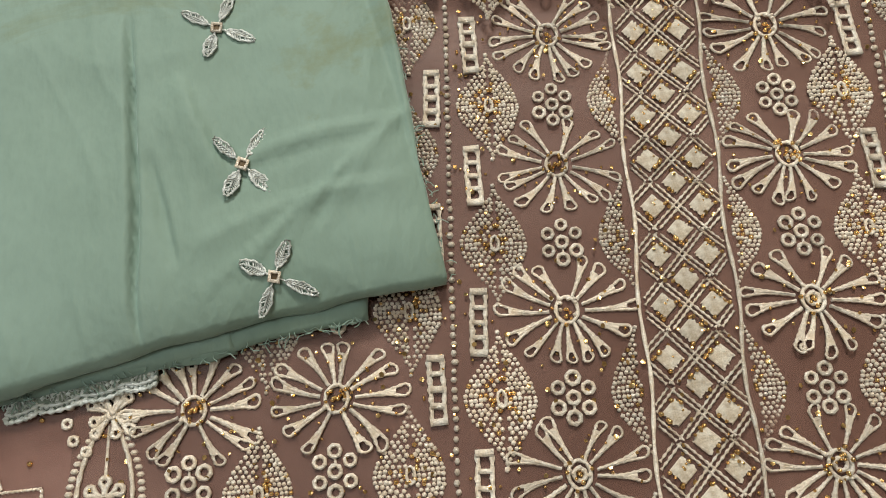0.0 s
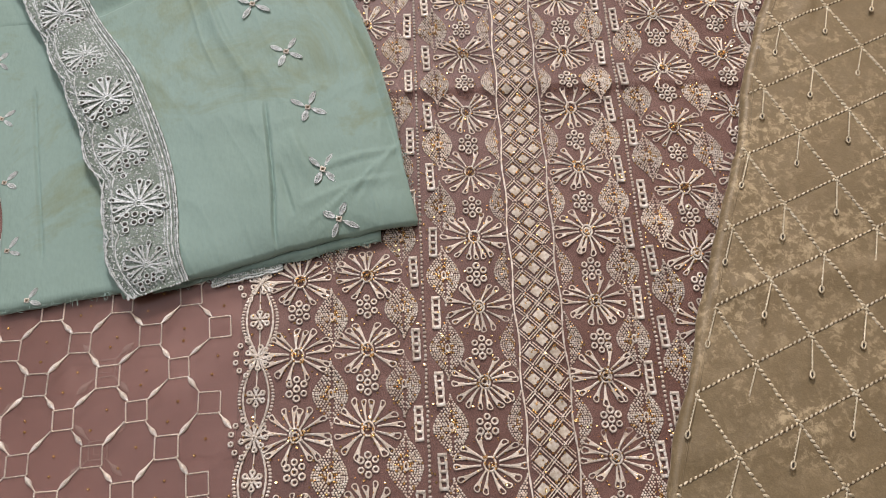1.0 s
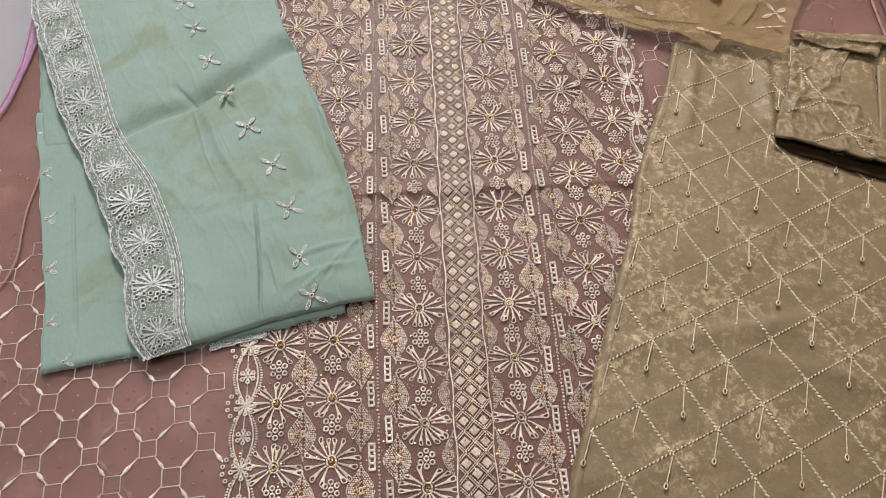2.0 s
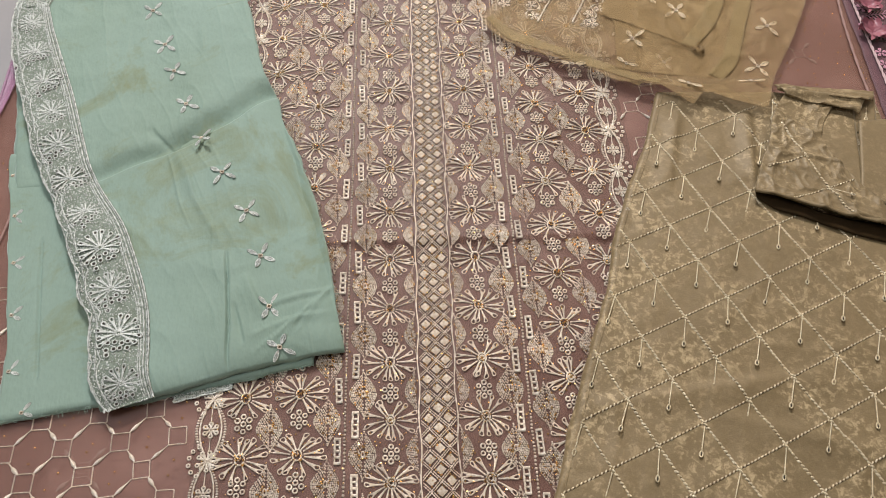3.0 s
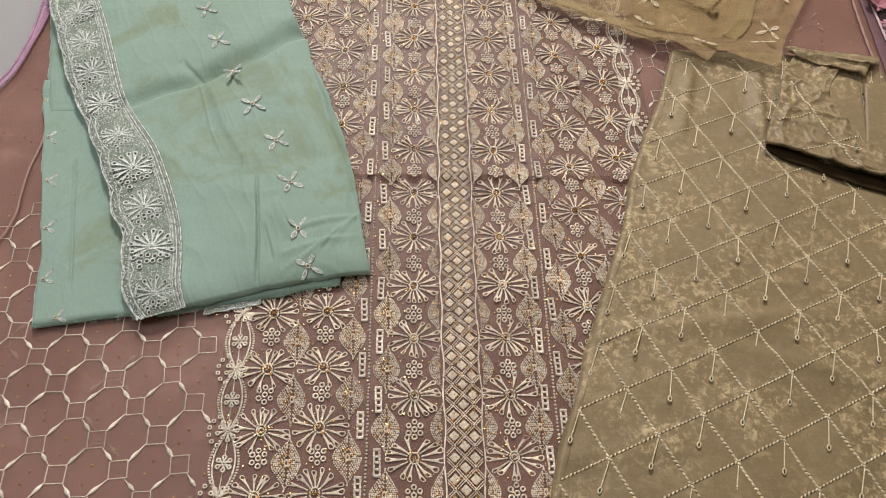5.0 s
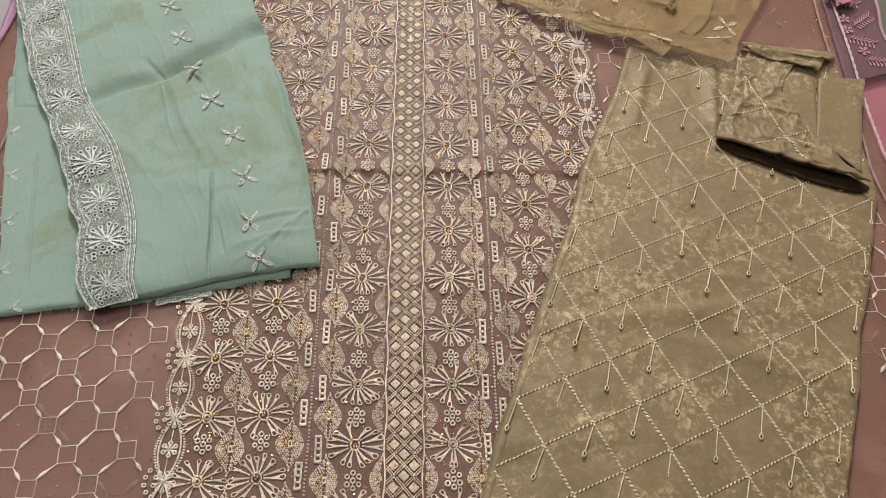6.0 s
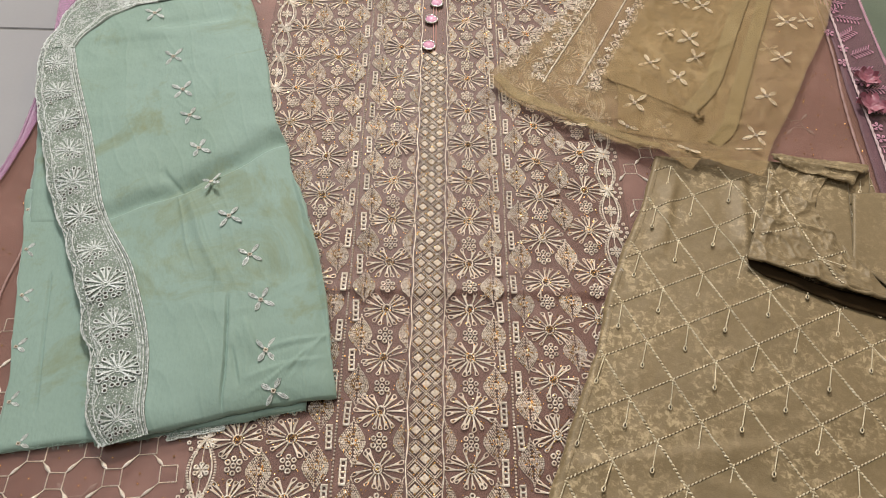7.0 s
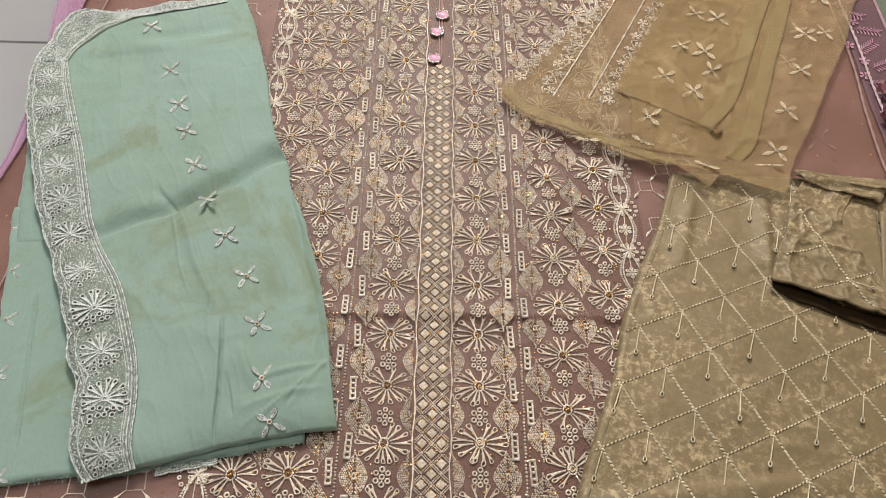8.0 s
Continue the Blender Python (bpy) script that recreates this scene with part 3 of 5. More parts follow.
for s in (-1, 1):
    cord("wavy_cord", s * 0.0158, -0.50, 0.60, 0.0007, s * 0.0008, IVORY, "raised ivory cord")
    b = Build()
    y = -0.50
    while y < 0.60:
        x = bend(s * 0.0785, y)
        b.dome(x + rng.uniform(-0.0003, 0.0003), y, rng.uniform(0.0009, 0.0014), rng.uniform(0.0010, 0.0014), 0.0010, z=dress_h(x, y) + 0.0002, sides=6)
        y += rng.uniform(0.0027, 0.0035)
    tagged(part("dotted_line", b.mesh("dotted_line", IVORY), dress), kind="stuff")

# lattice of small squares joined by padded drops, on both sides of the panel
LAT_O, LAT_A, LAT_B = Vector((-0.2172, -0.1600)), Vector((0.0208, -0.0237)), Vector((-0.0251, -0.0268))
seeds = Build()


def lattice_side(flip):
    for i in range(-14, 22):
        for j in range(-14, 22):
            c = LAT_O + LAT_A * i + LAT_B * j
            if not (-0.56 < c.x < -0.212 and -0.46 < c.y < 0.62 and (flip or not -0.02 < c.y < 0.36) and (not flip or c.y < 0.32)):
                continue
            x = -c.x + 0.012 if flip else c.x
            y = c.y + (0.018 if flip else 0.0)
            limit = along(DRESS_L, (c.y + 0.62) / 1.3)[0] + 0.02
            if x < limit or x > 0.49:
                continue
            if flip and not (0.222 < x < 0.275 and y > 0.12) and not (x > 0.42 and y < -0.02):
                continue
            part("lattice_square", square, dress, lay(x, y, dress_h, 3 + rng.uniform(-3, 3), rng.uniform(0.95, 1.08)))
            for v in (LAT_A, LAT_B):
                w = Vector((-v.x, v.y)) if flip else v
                mid = Vector((x, y)) + w * 0.5
                if mid.x > -0.207 and not flip:
                    continue
                t = math.degrees(math.atan2(w.y, w.x)) + (0 if rng.random() < 0.8 else 180)
                part("satin_spindle", spindle_short if v is LAT_A else spindle_long, dress, lay(mid.x, mid.y, dress_h, t + rng.uniform(-5, 5), rng.uniform(0.9, 1.05)))
            for d in ((0.0245, 0.004), (0.020, -0.006)):
                px, py = x + d[0] + rng.uniform(-0.003, 0.003), y + d[1] + rng.uniform(-0.003, 0.003)
                seeds.dome(px, py, 0.0010, h=0.0012, z=dress_h(px, py), sides=6)


lattice_side(False)
lattice_side(True)
for n in range(260):
    px, py = rng.uniform(-0.60, -0.40), rng.uniform(-0.40, 0.15)
    if n > 130:
        px, py = rng.uniform(0.40, 0.50), rng.uniform(0.16, 0.55)
    if px > along(DRESS_L, (py + 0.62) / 1.3)[0] + 0.02:
        seeds.dome(px, py, 0.0010, h=0.0012, z=dress_h(px, py), sides=6)
tagged(part("seed_bead_scatter", seeds.mesh("seed_bead_scatter", GOLD), dress, None, "tiny scattered gold beads"), kind="stuff")

flakes = Build()
for n in range(4200):
    u, py = rng.uniform(-0.19, 0.19), rng.uniform(-0.45, 0.56)
    px = bend(u, py)
    z = dress_h(px, py) + rng.uniform(0.0004, 0.0014)
    r, t, ax, ay = rng.uniform(0.0005, 0.0010), rng.uniform(0, 1.5), rng.uniform(-0.5, 0.5), rng.uniform(-0.5, 0.5)
    ring = [(px + r * math.cos(t + q * math.pi / 2.5), py + r * math.sin(t + q * math.pi / 2.5)) for q in range(5)]
    flakes.add([(x, y, z + ax * (x - px) + ay * (y - py)) for x, y in ring] + [(px, py, z + 0.0002)], [(q, (q + 1) % 5, 5) for q in range(5)])
tagged(part("sequin_scatter", flakes.mesh("sequin_scatter", GOLD), dress, None, "scattered gold sequins"), kind="stuff")

# motifs of the back panel, which show faintly through the organza
ghost_square, ghost_spindle = square_mesh(GHOST), spindle_mesh(0.016, 0.0023, GHOST)
for gx, gy in ((-0.388, -0.153), (-0.292, -0.183), (-0.291, -0.236), (-0.363, -0.218), (-0.44, -0.24), (-0.36, -0.30), (-0.23, -0.30), (0.437, 0.263), (0.421, -0.171), (0.45, 0.40)):
    def under(x, y):
        return -0.0048 + 0.6 * dress_h(x, y)
    part("back_square", ghost_square, dress, lay(gx, gy, under, 5, 0.85))
    part("back_square", ghost_square, dress, lay(gx, gy, under, 5, 0.4))
    for q in range(4):
        w = math.radians(45 + 90 * q)
        part("back_spindle", ghost_spindle, dress, lay(gx + 0.0155 * math.cos(w), gy + 0.0155 * math.sin(w), under, 45 + 90 * q))

# slit and edge trims of the dress
b = Build()
for s in (-1, 1):
    pts = [(bend(s * 0.0016, PLACKET + 0.004 * i), PLACKET + 0.004 * i, dress_h(0, PLACKET + 0.004 * i) + 0.0008) for i in range(60)]
    b.tube(pts, 0.0009, 5)
part("placket_binding", b.mesh("placket_binding", PINK_BACK), dress, None, "narrow bound neck slit")


def button(x, y):
    b = Build()
    b.ring(0, 0, 0.0078, 0.0013, 24, 0.0022)
    rim = b.mesh("rim", CHROME)
    d = Build()
    d.dome(0, 0, 0.0074, h=0.0030, sides=24, z=0.0012)
    e = Build()
    for i in range(14):
        w = 2 * math.pi * i / 14
        e.dome(0.0078 * math.cos(w), 0.0078 * math.sin(w), 0.0010, h=0.0012, z=0.0030, sides=6)
    root = new("button", rim)
    root.matrix_world = lay(x, y, dress_h, rng.uniform(0, 90), 1.0, 0.001)
    tagged(root, "round pink floral button with silver beaded rim", "button", "neck buttons")
    part("button_face", d.mesh("button_face", PINK_GLAZE), root, None, "pink and white marbled face")
    part("rim_beading", e.mesh("rim_beading", CHROME), root)


for bx, by in ((-0.001, 0.376), (0.002, 0.425), (0.009, 0.458), (0.008, 0.505)):
    button(bx, by)


# ---- the folded mint cloth ----
def mint_h(x, y):
    z = 0.0170 + 0.0018 * wave(x, y, 0.10, 1.7) + 0.0008 * wave(x, y, 0.035, 4.4)
    x, y = x + 0.005 * wave(x, y, 0.05, 6.3), y + 0.006 * wave(x, y, 0.06, 2.6)
    z += crease(x, y, (-0.140, 0.224), (-0.258, 0.128), -0.0100, 0.0135)
    z += crease(x, y, (-0.222, 0.150), (-0.345, 0.086), -0.0080, 0.0130)
    z += crease(x, y, (-0.281, 0.162), (-0.252, 0.126), -0.0020, 0.006)
    z += crease(x, y, (-0.35, 0.375), (-0.24, 0.41), -0.0030, 0.026)
    z += crease(x, y, (-0.40, 0.34), (-0.30, 0.355), -0.0025, 0.024)
    z += crease(x, y, (-0.250, 0.125), (-0.192, 0.010), 0.0022, 0.005)
    line, t = seg(x, y, (-0.191, 0.010), (-0.176, -0.112))
    fade = max(0.0, 1 - abs(2 * t - 1) ** 3) if 0 <= t <= 1 else 0.0
    z += fade * ((0.0032 * math.exp(line / 0.012) if line < 0 else 0.0018 * math.exp(-line / 0.02)) - 0.0052 * math.exp(-((line - 0.0006) / 0.0011) ** 2))
    z += crease(x, y, (-0.150, -0.055), (-0.085, -0.030), 0.0011, 0.0035) - crease(x, y, (-0.152, -0.062), (-0.100, -0.040), 0.0008, 0.003)
    z += crease(x, y, (-0.165, -0.080), (-0.090, -0.055), 0.0012, 0.0035) - crease(x, y, (-0.178, -0.050), (-0.166, -0.086), 0.0020, 0.003)
    z += crease(x, y, (-0.172, -0.020), (-0.150, -0.065), 0.0025, 0.008)
    for k in range(4):
        z += crease(x, y, (-0.160 + 0.012 * k, -0.096 + 0.004 * k), (-0.112 + 0.008 * k, -0.060 + 0.013 * k), 0.0009, 0.0022)
    z += crease(x, y, (-0.262, 0.128), (-0.224, 0.030), 0.0012, 0.0018)
    z += crease(x, y, (-0.36, 0.36), (-0.22, 0.395), 0.0035, 0.030)
    z += crease(x, y, (-0.245, 0.30), (-0.238, 0.26), 0.0015, 0.004)
    z += crease(x, y, (-0.32, 0.30), (-0.315, 0.21), 0.0012, 0.006)
    z += 0.0011 * wave(x + 0.3 * y, y * 0.4, 0.028, 3.9) + 0.0008 * wave(x * 0.5 - 0.2 * y, y, 0.020, 9.1) + 0.0005 * ridges(x, y * 0.8, 0.09, 2.4, 16) + 0.0006 * ridges(x * 1.8 + 0.6 * y, y * 0.5, 0.045, 7.7, 12)
    low, _ = seg(x, y, (-0.290, -0.1395), (-0.079, -0.0925))
    z -= 0.0080 * math.exp(-abs(low) / 0.012)
    left, _ = seg(x, y, (-0.288, -0.1415), (-0.376, 0.110))
    z -= 0.0040 * math.exp(-abs(left) / 0.010)
    side, _ = seg(x, y, (-0.079, -0.092), (-0.157, 0.204))
    z -= 0.0060 * math.exp(-abs(side) / 0.010)
    return z


def mint_low_h(x, y):
    return 0.0065 + 0.0010 * wave(x, y, 0.08, 9.7) - 0.004 * math.exp(-abs(y - 0.112) / 0.012) - 0.003 * math.exp(-(seg(x, y, (-0.340, -0.105), (-0.365, 0.03))[0] / 0.0010) ** 2)


MINT_L = [(-0.282, -0.1385), (-0.290, -0.112), (-0.294, -0.087), (-0.299, -0.058), (-0.312, -0.034), (-0.321, -0.006), (-0.334, 0.023), (-0.349, 0.054), (-0.360, 0.076), (-0.377, 0.107), (-0.392, 0.141), (-0.405, 0.177), (-0.417, 0.206), (-0.431, 0.241), (-0.445, 0.290), (-0.449, 0.335), (-0.436, 0.410)]
MINT_R = [(-0.080, -0.092), (-0.089, -0.048), (-0.094, -0.017), (-0.099, 0.016), (-0.108, 0.053), (-0.118, 0.086), (-0.131, 0.123), (-0.146, 0.163), (-0.157, 0.204), (-0.170, 0.231), (-0.181, 0.269), (-0.196, 0.341), (-0.214, 0.401), (-0.236, 0.465)]
mint = cloth("folded_mint_cloth", MINT_L, MINT_R, mint_h, 0.0052, 220, 300, [MINT], 0.0016, 3.0, None,
             lambda s, t: (0.0, 0.0025 * math.sin(math.pi * min(1, max(0, (s - 0.25) / 0.70))) * max(0.0, 1 - t / 0.12)))
tagged(mint, "folded mint green silk cloth with silver lace on the dress", "cloth")
cloth("lower_fold", [(-0.363, -0.145), (-0.368, -0.110), (-0.372, -0.077), (-0.379, -0.048), (-0.393, 0.016), (-0.404, 0.071), (-0.418, 0.118), (-0.419, 0.138)],
      [(-0.150, -0.113), (-0.16, -0.05), (-0.17, 0.02), (-0.18, 0.08), (-0.185, 0.11), (-0.19, 0.128)], mint_low_h, 0.0062, 190, 60, [MINT], 0.0016, 5.0, mint)
cloth("middle_fold", [(-0.405, 0.09), (-0.416, 0.142), (-0.426, 0.190), (-0.439, 0.249), (-0.455, 0.325)], [(-0.20, 0.10), (-0.22, 0.21), (-0.25, 0.34)],
      lambda x, y: 0.0062 + 0.001 * wave(x, y, 0.06, 2.2), 0.0045, 50, 50, [MINT], 0.0014, 6.0, mint)
cloth("front_fold", [(-0.262, -0.1345), (-0.28, -0.06), (-0.30, 0.03)], [(-0.1065, -0.1035), (-0.113, -0.03), (-0.13, 0.03)],
      lambda x, y: 0.0052 + 0.0008 * wave(x, y, 0.05, 7.2), 0.0042, 60, 30, [MINT], 0.0014, 8.0, mint)

LACE_L = [(-0.274, -0.141), (-0.290, -0.112), (-0.294, -0.087), (-0.299, -0.058), (-0.312, -0.034), (-0.321, -0.006), (-0.334, 0.023), (-0.349, 0.054), (-0.360, 0.076), (-0.377, 0.107), (-0.392, 0.141), (-0.405, 0.177), (-0.417, 0.206), (-0.431, 0.241), (-0.441, 0.272), (-0.448, 0.301), (-0.453, 0.333)]
LACE_R = [(-0.237, -0.130), (-0.243, -0.110), (-0.246, -0.082), (-0.251, -0.053), (-0.260, -0.023), (-0.273, 0.009), (-0.288, 0.041), (-0.315, 0.081), (-0.331, 0.110), (-0.346, 0.152), (-0.358, 0.185), (-0.370, 0.216), (-0.385, 0.252), (-0.403, 0.296), (-0.418, 0.337)]
FANS = 11


def lace_strip(name, left, right, fans, height, parent, lift=0.0012, fan_size=1.0, density=1700, lines=(0.985, 0.90)):
    """A scalloped lace ribbon: worked ground, corded edge, a fan of drops in each scallop, dots and eyelets between."""
    b = Build()
    nu, nv = 8, fans * 10
    rows = []
    for j in range(nv + 1):
        t = j / nv
        l, r = along(left, t), along(right, t)
        swell = 0.10 * abs(math.sin(math.pi * t * fans)) ** 0.7 - 0.02
        for i in range(nu + 1):
            s = i / nu
            k = 1 - s
            x, y = r[0] + (l[0] - r[0]) * k * (1 + swell), r[1] + (l[1] - r[1]) * k * (1 + swell)
            rows.append((x, y, height(x, y) + lift * (1.0 if 0 < i < nu else 0.3)))
    w = nu + 1
    b.add(rows, [(j * w + i, j * w + i + 1, (j + 1) * w + i + 1, (j + 1) * w + i) for j in range(nv) for i in range(nu)])
    n = len(rows)
    b.add([(x, y, z - lift * 0.9) for x, y, z in rows], [(j * w + i, (j + 1) * w + i, (j + 1) * w + i + 1, j * w + i + 1) for j in range(nv) for i in range(nu)])
    ground = part(name, b.mesh(name, LACE), parent, None, "sage and silver scalloped lace")
    e = Build()
    scal = [rows[j * w] for j in range(nv + 1)]
    e.tube([(x, y, z + 0.0008) for x, y, z in scal], [0.0011 if k % 2 else 0.0004 for k in range(nv + 1)], 5)
    for k in lines:
        pts = []
        for j in range(nv + 1):
            l, r = along(left, j / nv), along(right, j / nv)
            x, y = l[0] + (r[0] - l[0]) * k, l[1] + (r[1] - l[1]) * k
            pts.append((x, y, height(x, y) + lift + 0.0004))
        e.tube(pts, [0.0011 if q % 2 else 0.0004 for q in range(nv + 1)], 5)
    inner = []
    for j in range(nv + 1):
        l, r = along(left, j / nv), along(right, j / nv)
        k = 0.17 - 0.10 * abs(math.sin(math.pi * j / nv * fans)) ** 0.7
        x, y = l[0] + (r[0] - l[0]) * k, l[1] + (r[1] - l[1]) * k
        inner.append((x, y, height(x, y) + lift + 0.0003))
    e.tube(inner, [0.0009 if q % 2 else 0.0004 for q in range(nv + 1)], 5)
    rnd = random.Random(5)
    dots = int(density * sum(math.dist(p, q) for p, q in zip(left, left[1:])))
    for j in range(dots):
        t = j / dots
        l, r = along(left, t), along(right, t)
        for k in (-0.05 if j % 2 else 0.07, rnd.uniform(-0.06, 0.1), *(rnd.uniform(0.08, 0.9) for _ in range(5)), 0.84, 0.95 if j % 2 else 0.8):
            x, y = l[0] + (r[0] - l[0]) * k, l[1] + (r[1] - l[1]) * k
            e.dome(x, y, rnd.uniform(0.00050, 0.00110), h=rnd.uniform(0.0005, 0.0010), z=height(x, y) + lift * 0.8, sides=4)
    tagged(part("lace_stitching", e.mesh("lace_stitching", SILVER), ground), kind="stuff")
    for q in range(fans):
        t = (q + 0.42) / fans
        l, r = along(left, t), along(right, t)
        l2, r2 = along(left, t + 0.02), along(right, t + 0.02)
        cx, cy = l[0] + (r[0] - l[0]) * 0.46, l[1] + (r[1] - l[1]) * 0.46
        way = math.degrees(math.atan2((l2[1] + r2[1]) - (l[1] + r[1]), (l2[0] + r2[0]) - (l[0] + r[0])))
        part("lace_fan", rnd.choice(lace_fans), ground, lay(cx, cy, height, way - 90 + rnd.uniform(-8, 8), min(fan_size, 19 * math.dist(l, r)) * rnd.uniform(0.95, 1.08), lift) @ Matrix.Diagonal((1, 1, 0.6, 1)))
    return ground


def lace_fan_mesh(seed):
    rnd = random.Random(seed)
    b = Build()
    n = 11
    for i in range(n):
        ang = math.radians(-38 + 256 * i / (n - 1) + rnd.uniform(-4, 4))
        petal(b, ang, 0.003, rnd.uniform(0.0175, 0.0215), 0.0019, 0.00075, True, 0, 0.0, 0.0, rnd)
        # dark dome painted in as the shaded hole of the petal head
        b.dome(0.0180 * math.cos(ang), 0.0180 * math.sin(ang), 0.0013, h=0.0007, sides=6, slot=1)
    b.ring(0, 0, 0.0022, 0.0008, 10)
    for i in range(9):
        x, y = -0.009 + 0.006 * (i % 4) + rnd.uniform(-0.001, 0.001), -0.009 - 0.0055 * (i // 4) + rnd.uniform(-0.001, 0.001)
        b.ring(x, y, 0.0021, 0.0006, 9, 0.0010)
        # dark dome colours the eyelet's hole as shaded
        b.dome(x, y, 0.0018, h=0.0011, sides=6, slot=1)
    return b.mesh("lace_fan", SILVER, HOLE_SHADE)


lace_fans = [lace_fan_mesh(s + 90) for s in range(4)]
lace_strip("lace_border", LACE_L, LACE_R, FANS, mint_h, mint, 0.0012, 0.96)
lace_strip("lace_corner", [(-0.453, 0.333), (-0.445, 0.373), (-0.437, 0.412), (-0.418, 0.428), (-0.386, 0.424), (-0.364, 0.428), (-0.326, 0.444), (-0.260, 0.460)],
           [(-0.418, 0.338), (-0.412, 0.360), (-0.400, 0.378), (-0.388, 0.395), (-0.374, 0.406), (-0.357, 0.417), (-0.316, 0.4315), (-0.257, 0.453)], 7, lambda x, y: mint_h(x, y) + 0.0005 + 0.0014 * ridges(x, y, 0.03, 3.4, 6), mint, 0.0009, 0.62, 1500, ())
lace_strip("lace_under_edge", [(-0.224, -0.1315), (-0.200, -0.1262), (-0.176, -0.1212)], [(-0.224, -0.117), (-0.200, -0.113), (-0.176, -0.108)], 4, lambda x, y: 0.0016, mint, 0.001, 0.36, 700)


def satin_petal_mesh(mat, long, half):
    """A pointed pad of satin stitches at the end of a thin stalk."""
    rnd = random.Random(int(long * 1e5))
    b = Build()
    b.tube([(0.0018 + (long - 0.003) * i / 8, rnd.uniform(-0.0002, 0.0002), 0.0002) for i in range(9)], [0.0005 if i % 2 else 0.0003 for i in range(9)], 4)
    n = 11

    def out(t):
        return half * math.sin(math.pi * min(1.0, 0.04 + 0.94 * t)) ** 0.7
    for v in (-1, 1):
        b.tube([(long * (0.26 + 0.74 * i / n), v * out(i / n) * rnd.uniform(0.85, 1.1), 0.0002) for i in range(n + 1)], [(0.00062 if i % 2 else 0.0003) * rnd.uniform(0.8, 1.2) for i in range(n + 1)], 4)
        for i in range(1, n):
            if rnd.random() < 0.8:
                x, w = long * (0.26 + 0.74 * i / n), out(i / n)
                b.tube([(x - 0.0010, 0, 0.00025), (x + 0.0004, v * w, 0.00015)], rnd.uniform(0.00032, 0.0005), 4)
    return b.mesh("satin_petal", mat)


eye_b = Build()
eye_b.ring(0, 0, 0.0021, 0.0008, 4, 0.0005, 0, 1.0, 0.6)
# brown centre puts the dark hole of the eye into colour
eye_b.dome(0, 0, 0.0016, h=0.0004, sides=6, slot=1)
sprig_eye = eye_b.mesh("cross_sprig", IVORY, BROWN)
petal_small, petal_large = satin_petal_mesh(SILVER, 0.0138, 0.0019), satin_petal_mesh(CREAM, 0.0165, 0.0022)


def cross(parent, place, angles, me):
    eye_ob = part("cross_sprig", sprig_eye, parent, place)
    for a in angles:
        k = rng.uniform(0.85, 1.12)
        part("satin_petal", me, eye_ob, pose(0, 0, 0, 0, 0, a + rng.uniform(-8, 8)) @ Matrix.Diagonal((k, rng.uniform(0.85, 1.1), 1, 1)))


MINT_ANGLES, SCARF_ANGLES = (62, 148, 246, 329), (33, 113, 203, 303)
CROSS = [(-0.338, 0.402), (-0.301, 0.326), (-0.281, 0.274), (-0.266, 0.234), (-0.248, 0.187), (-0.226, 0.138), (-0.202, 0.096), (-0.175, 0.050), (-0.158, -0.001), (-0.147, -0.053), (-0.136, -0.091)]
for cx, cy in CROSS:
    cross(mint, lay(cx, cy, mint_h, rng.uniform(-10, 10), 1.0, 0.0040 if 0.13 < cy < 0.15 else 0.0006, 0.014 if 0.13 < cy < 0.15 else 0.008), MINT_ANGLES, petal_small)
for cx, cy in ((-0.413, 0.110), (-0.398, 0.059), (-0.387, 0.007), (-0.376, -0.047), (-0.366, -0.100), (-0.347, -0.137)):
    cross(mint, lay(cx + 0.002, cy, mint_low_h, rng.uniform(-12, 12), 0.8), (58, 332), petal_small)



# ---- the khaki trousers ----
def khaki_h(x, y):
    z = 0.0105 + 0.0016 * wave(x, y, 0.12, 6.1) + 0.0007 * wave(x, y, 0.035, 2.9)
    z += crease(x, y, (0.10, -0.155), (0.34, -0.130), 0.0022, 0.014)
    z += crease(x, y, (0.22, -0.16), (0.40, -0.215), 0.0020, 0.012)
    z += crease(x, y, (0.27, 0.17), (0.235, 0.06), 0.0030, 0.012)
    z += crease(x, y, (0.345, 0.175), (0.325, 0.07), 0.0035, 0.012)
    z += crease(x, y, (0.118, -0.135), (0.128, -0.165), 0.0016, 0.004) + 0.0005 * wave(x, y, 0.014, 1.9) + 0.0009 * ridges(x * 0.6, y, 0.10, 3.6, 14) + 0.0008 * wave(x * 0.5, y, 0.022, 7.6)
    return z


KH_L = [(-0.02, -0.55), (0.055, -0.309), (0.081, -0.234), (0.114, -0.150), (0.132, -0.103), (0.159, -0.036), (0.176, 0.019), (0.196, 0.065), (0.219, 0.112), (0.252, 0.197)]
KH_R = [(0.25, -0.55), (0.347, -0.325), (0.381, -0.245), (0.413, -0.162), (0.430, -0.126), (0.459, -0.057), (0.474, -0.019), (0.480, 0.009), (0.490, 0.188)]
trousers = cloth("khaki_trousers", KH_L, KH_R, khaki_h, 0.0075, 110, 200, [KHAKI], 0.0014, 4.0)
tagged(trousers, "folded khaki gold tissue trousers with stitched diamond lattice", "trousers")

KH_O, KH_A, KH_B = Vector((0.2043, -0.0341)), Vector((0.01775, -0.04037)), Vector((0.0427, 0.01748))


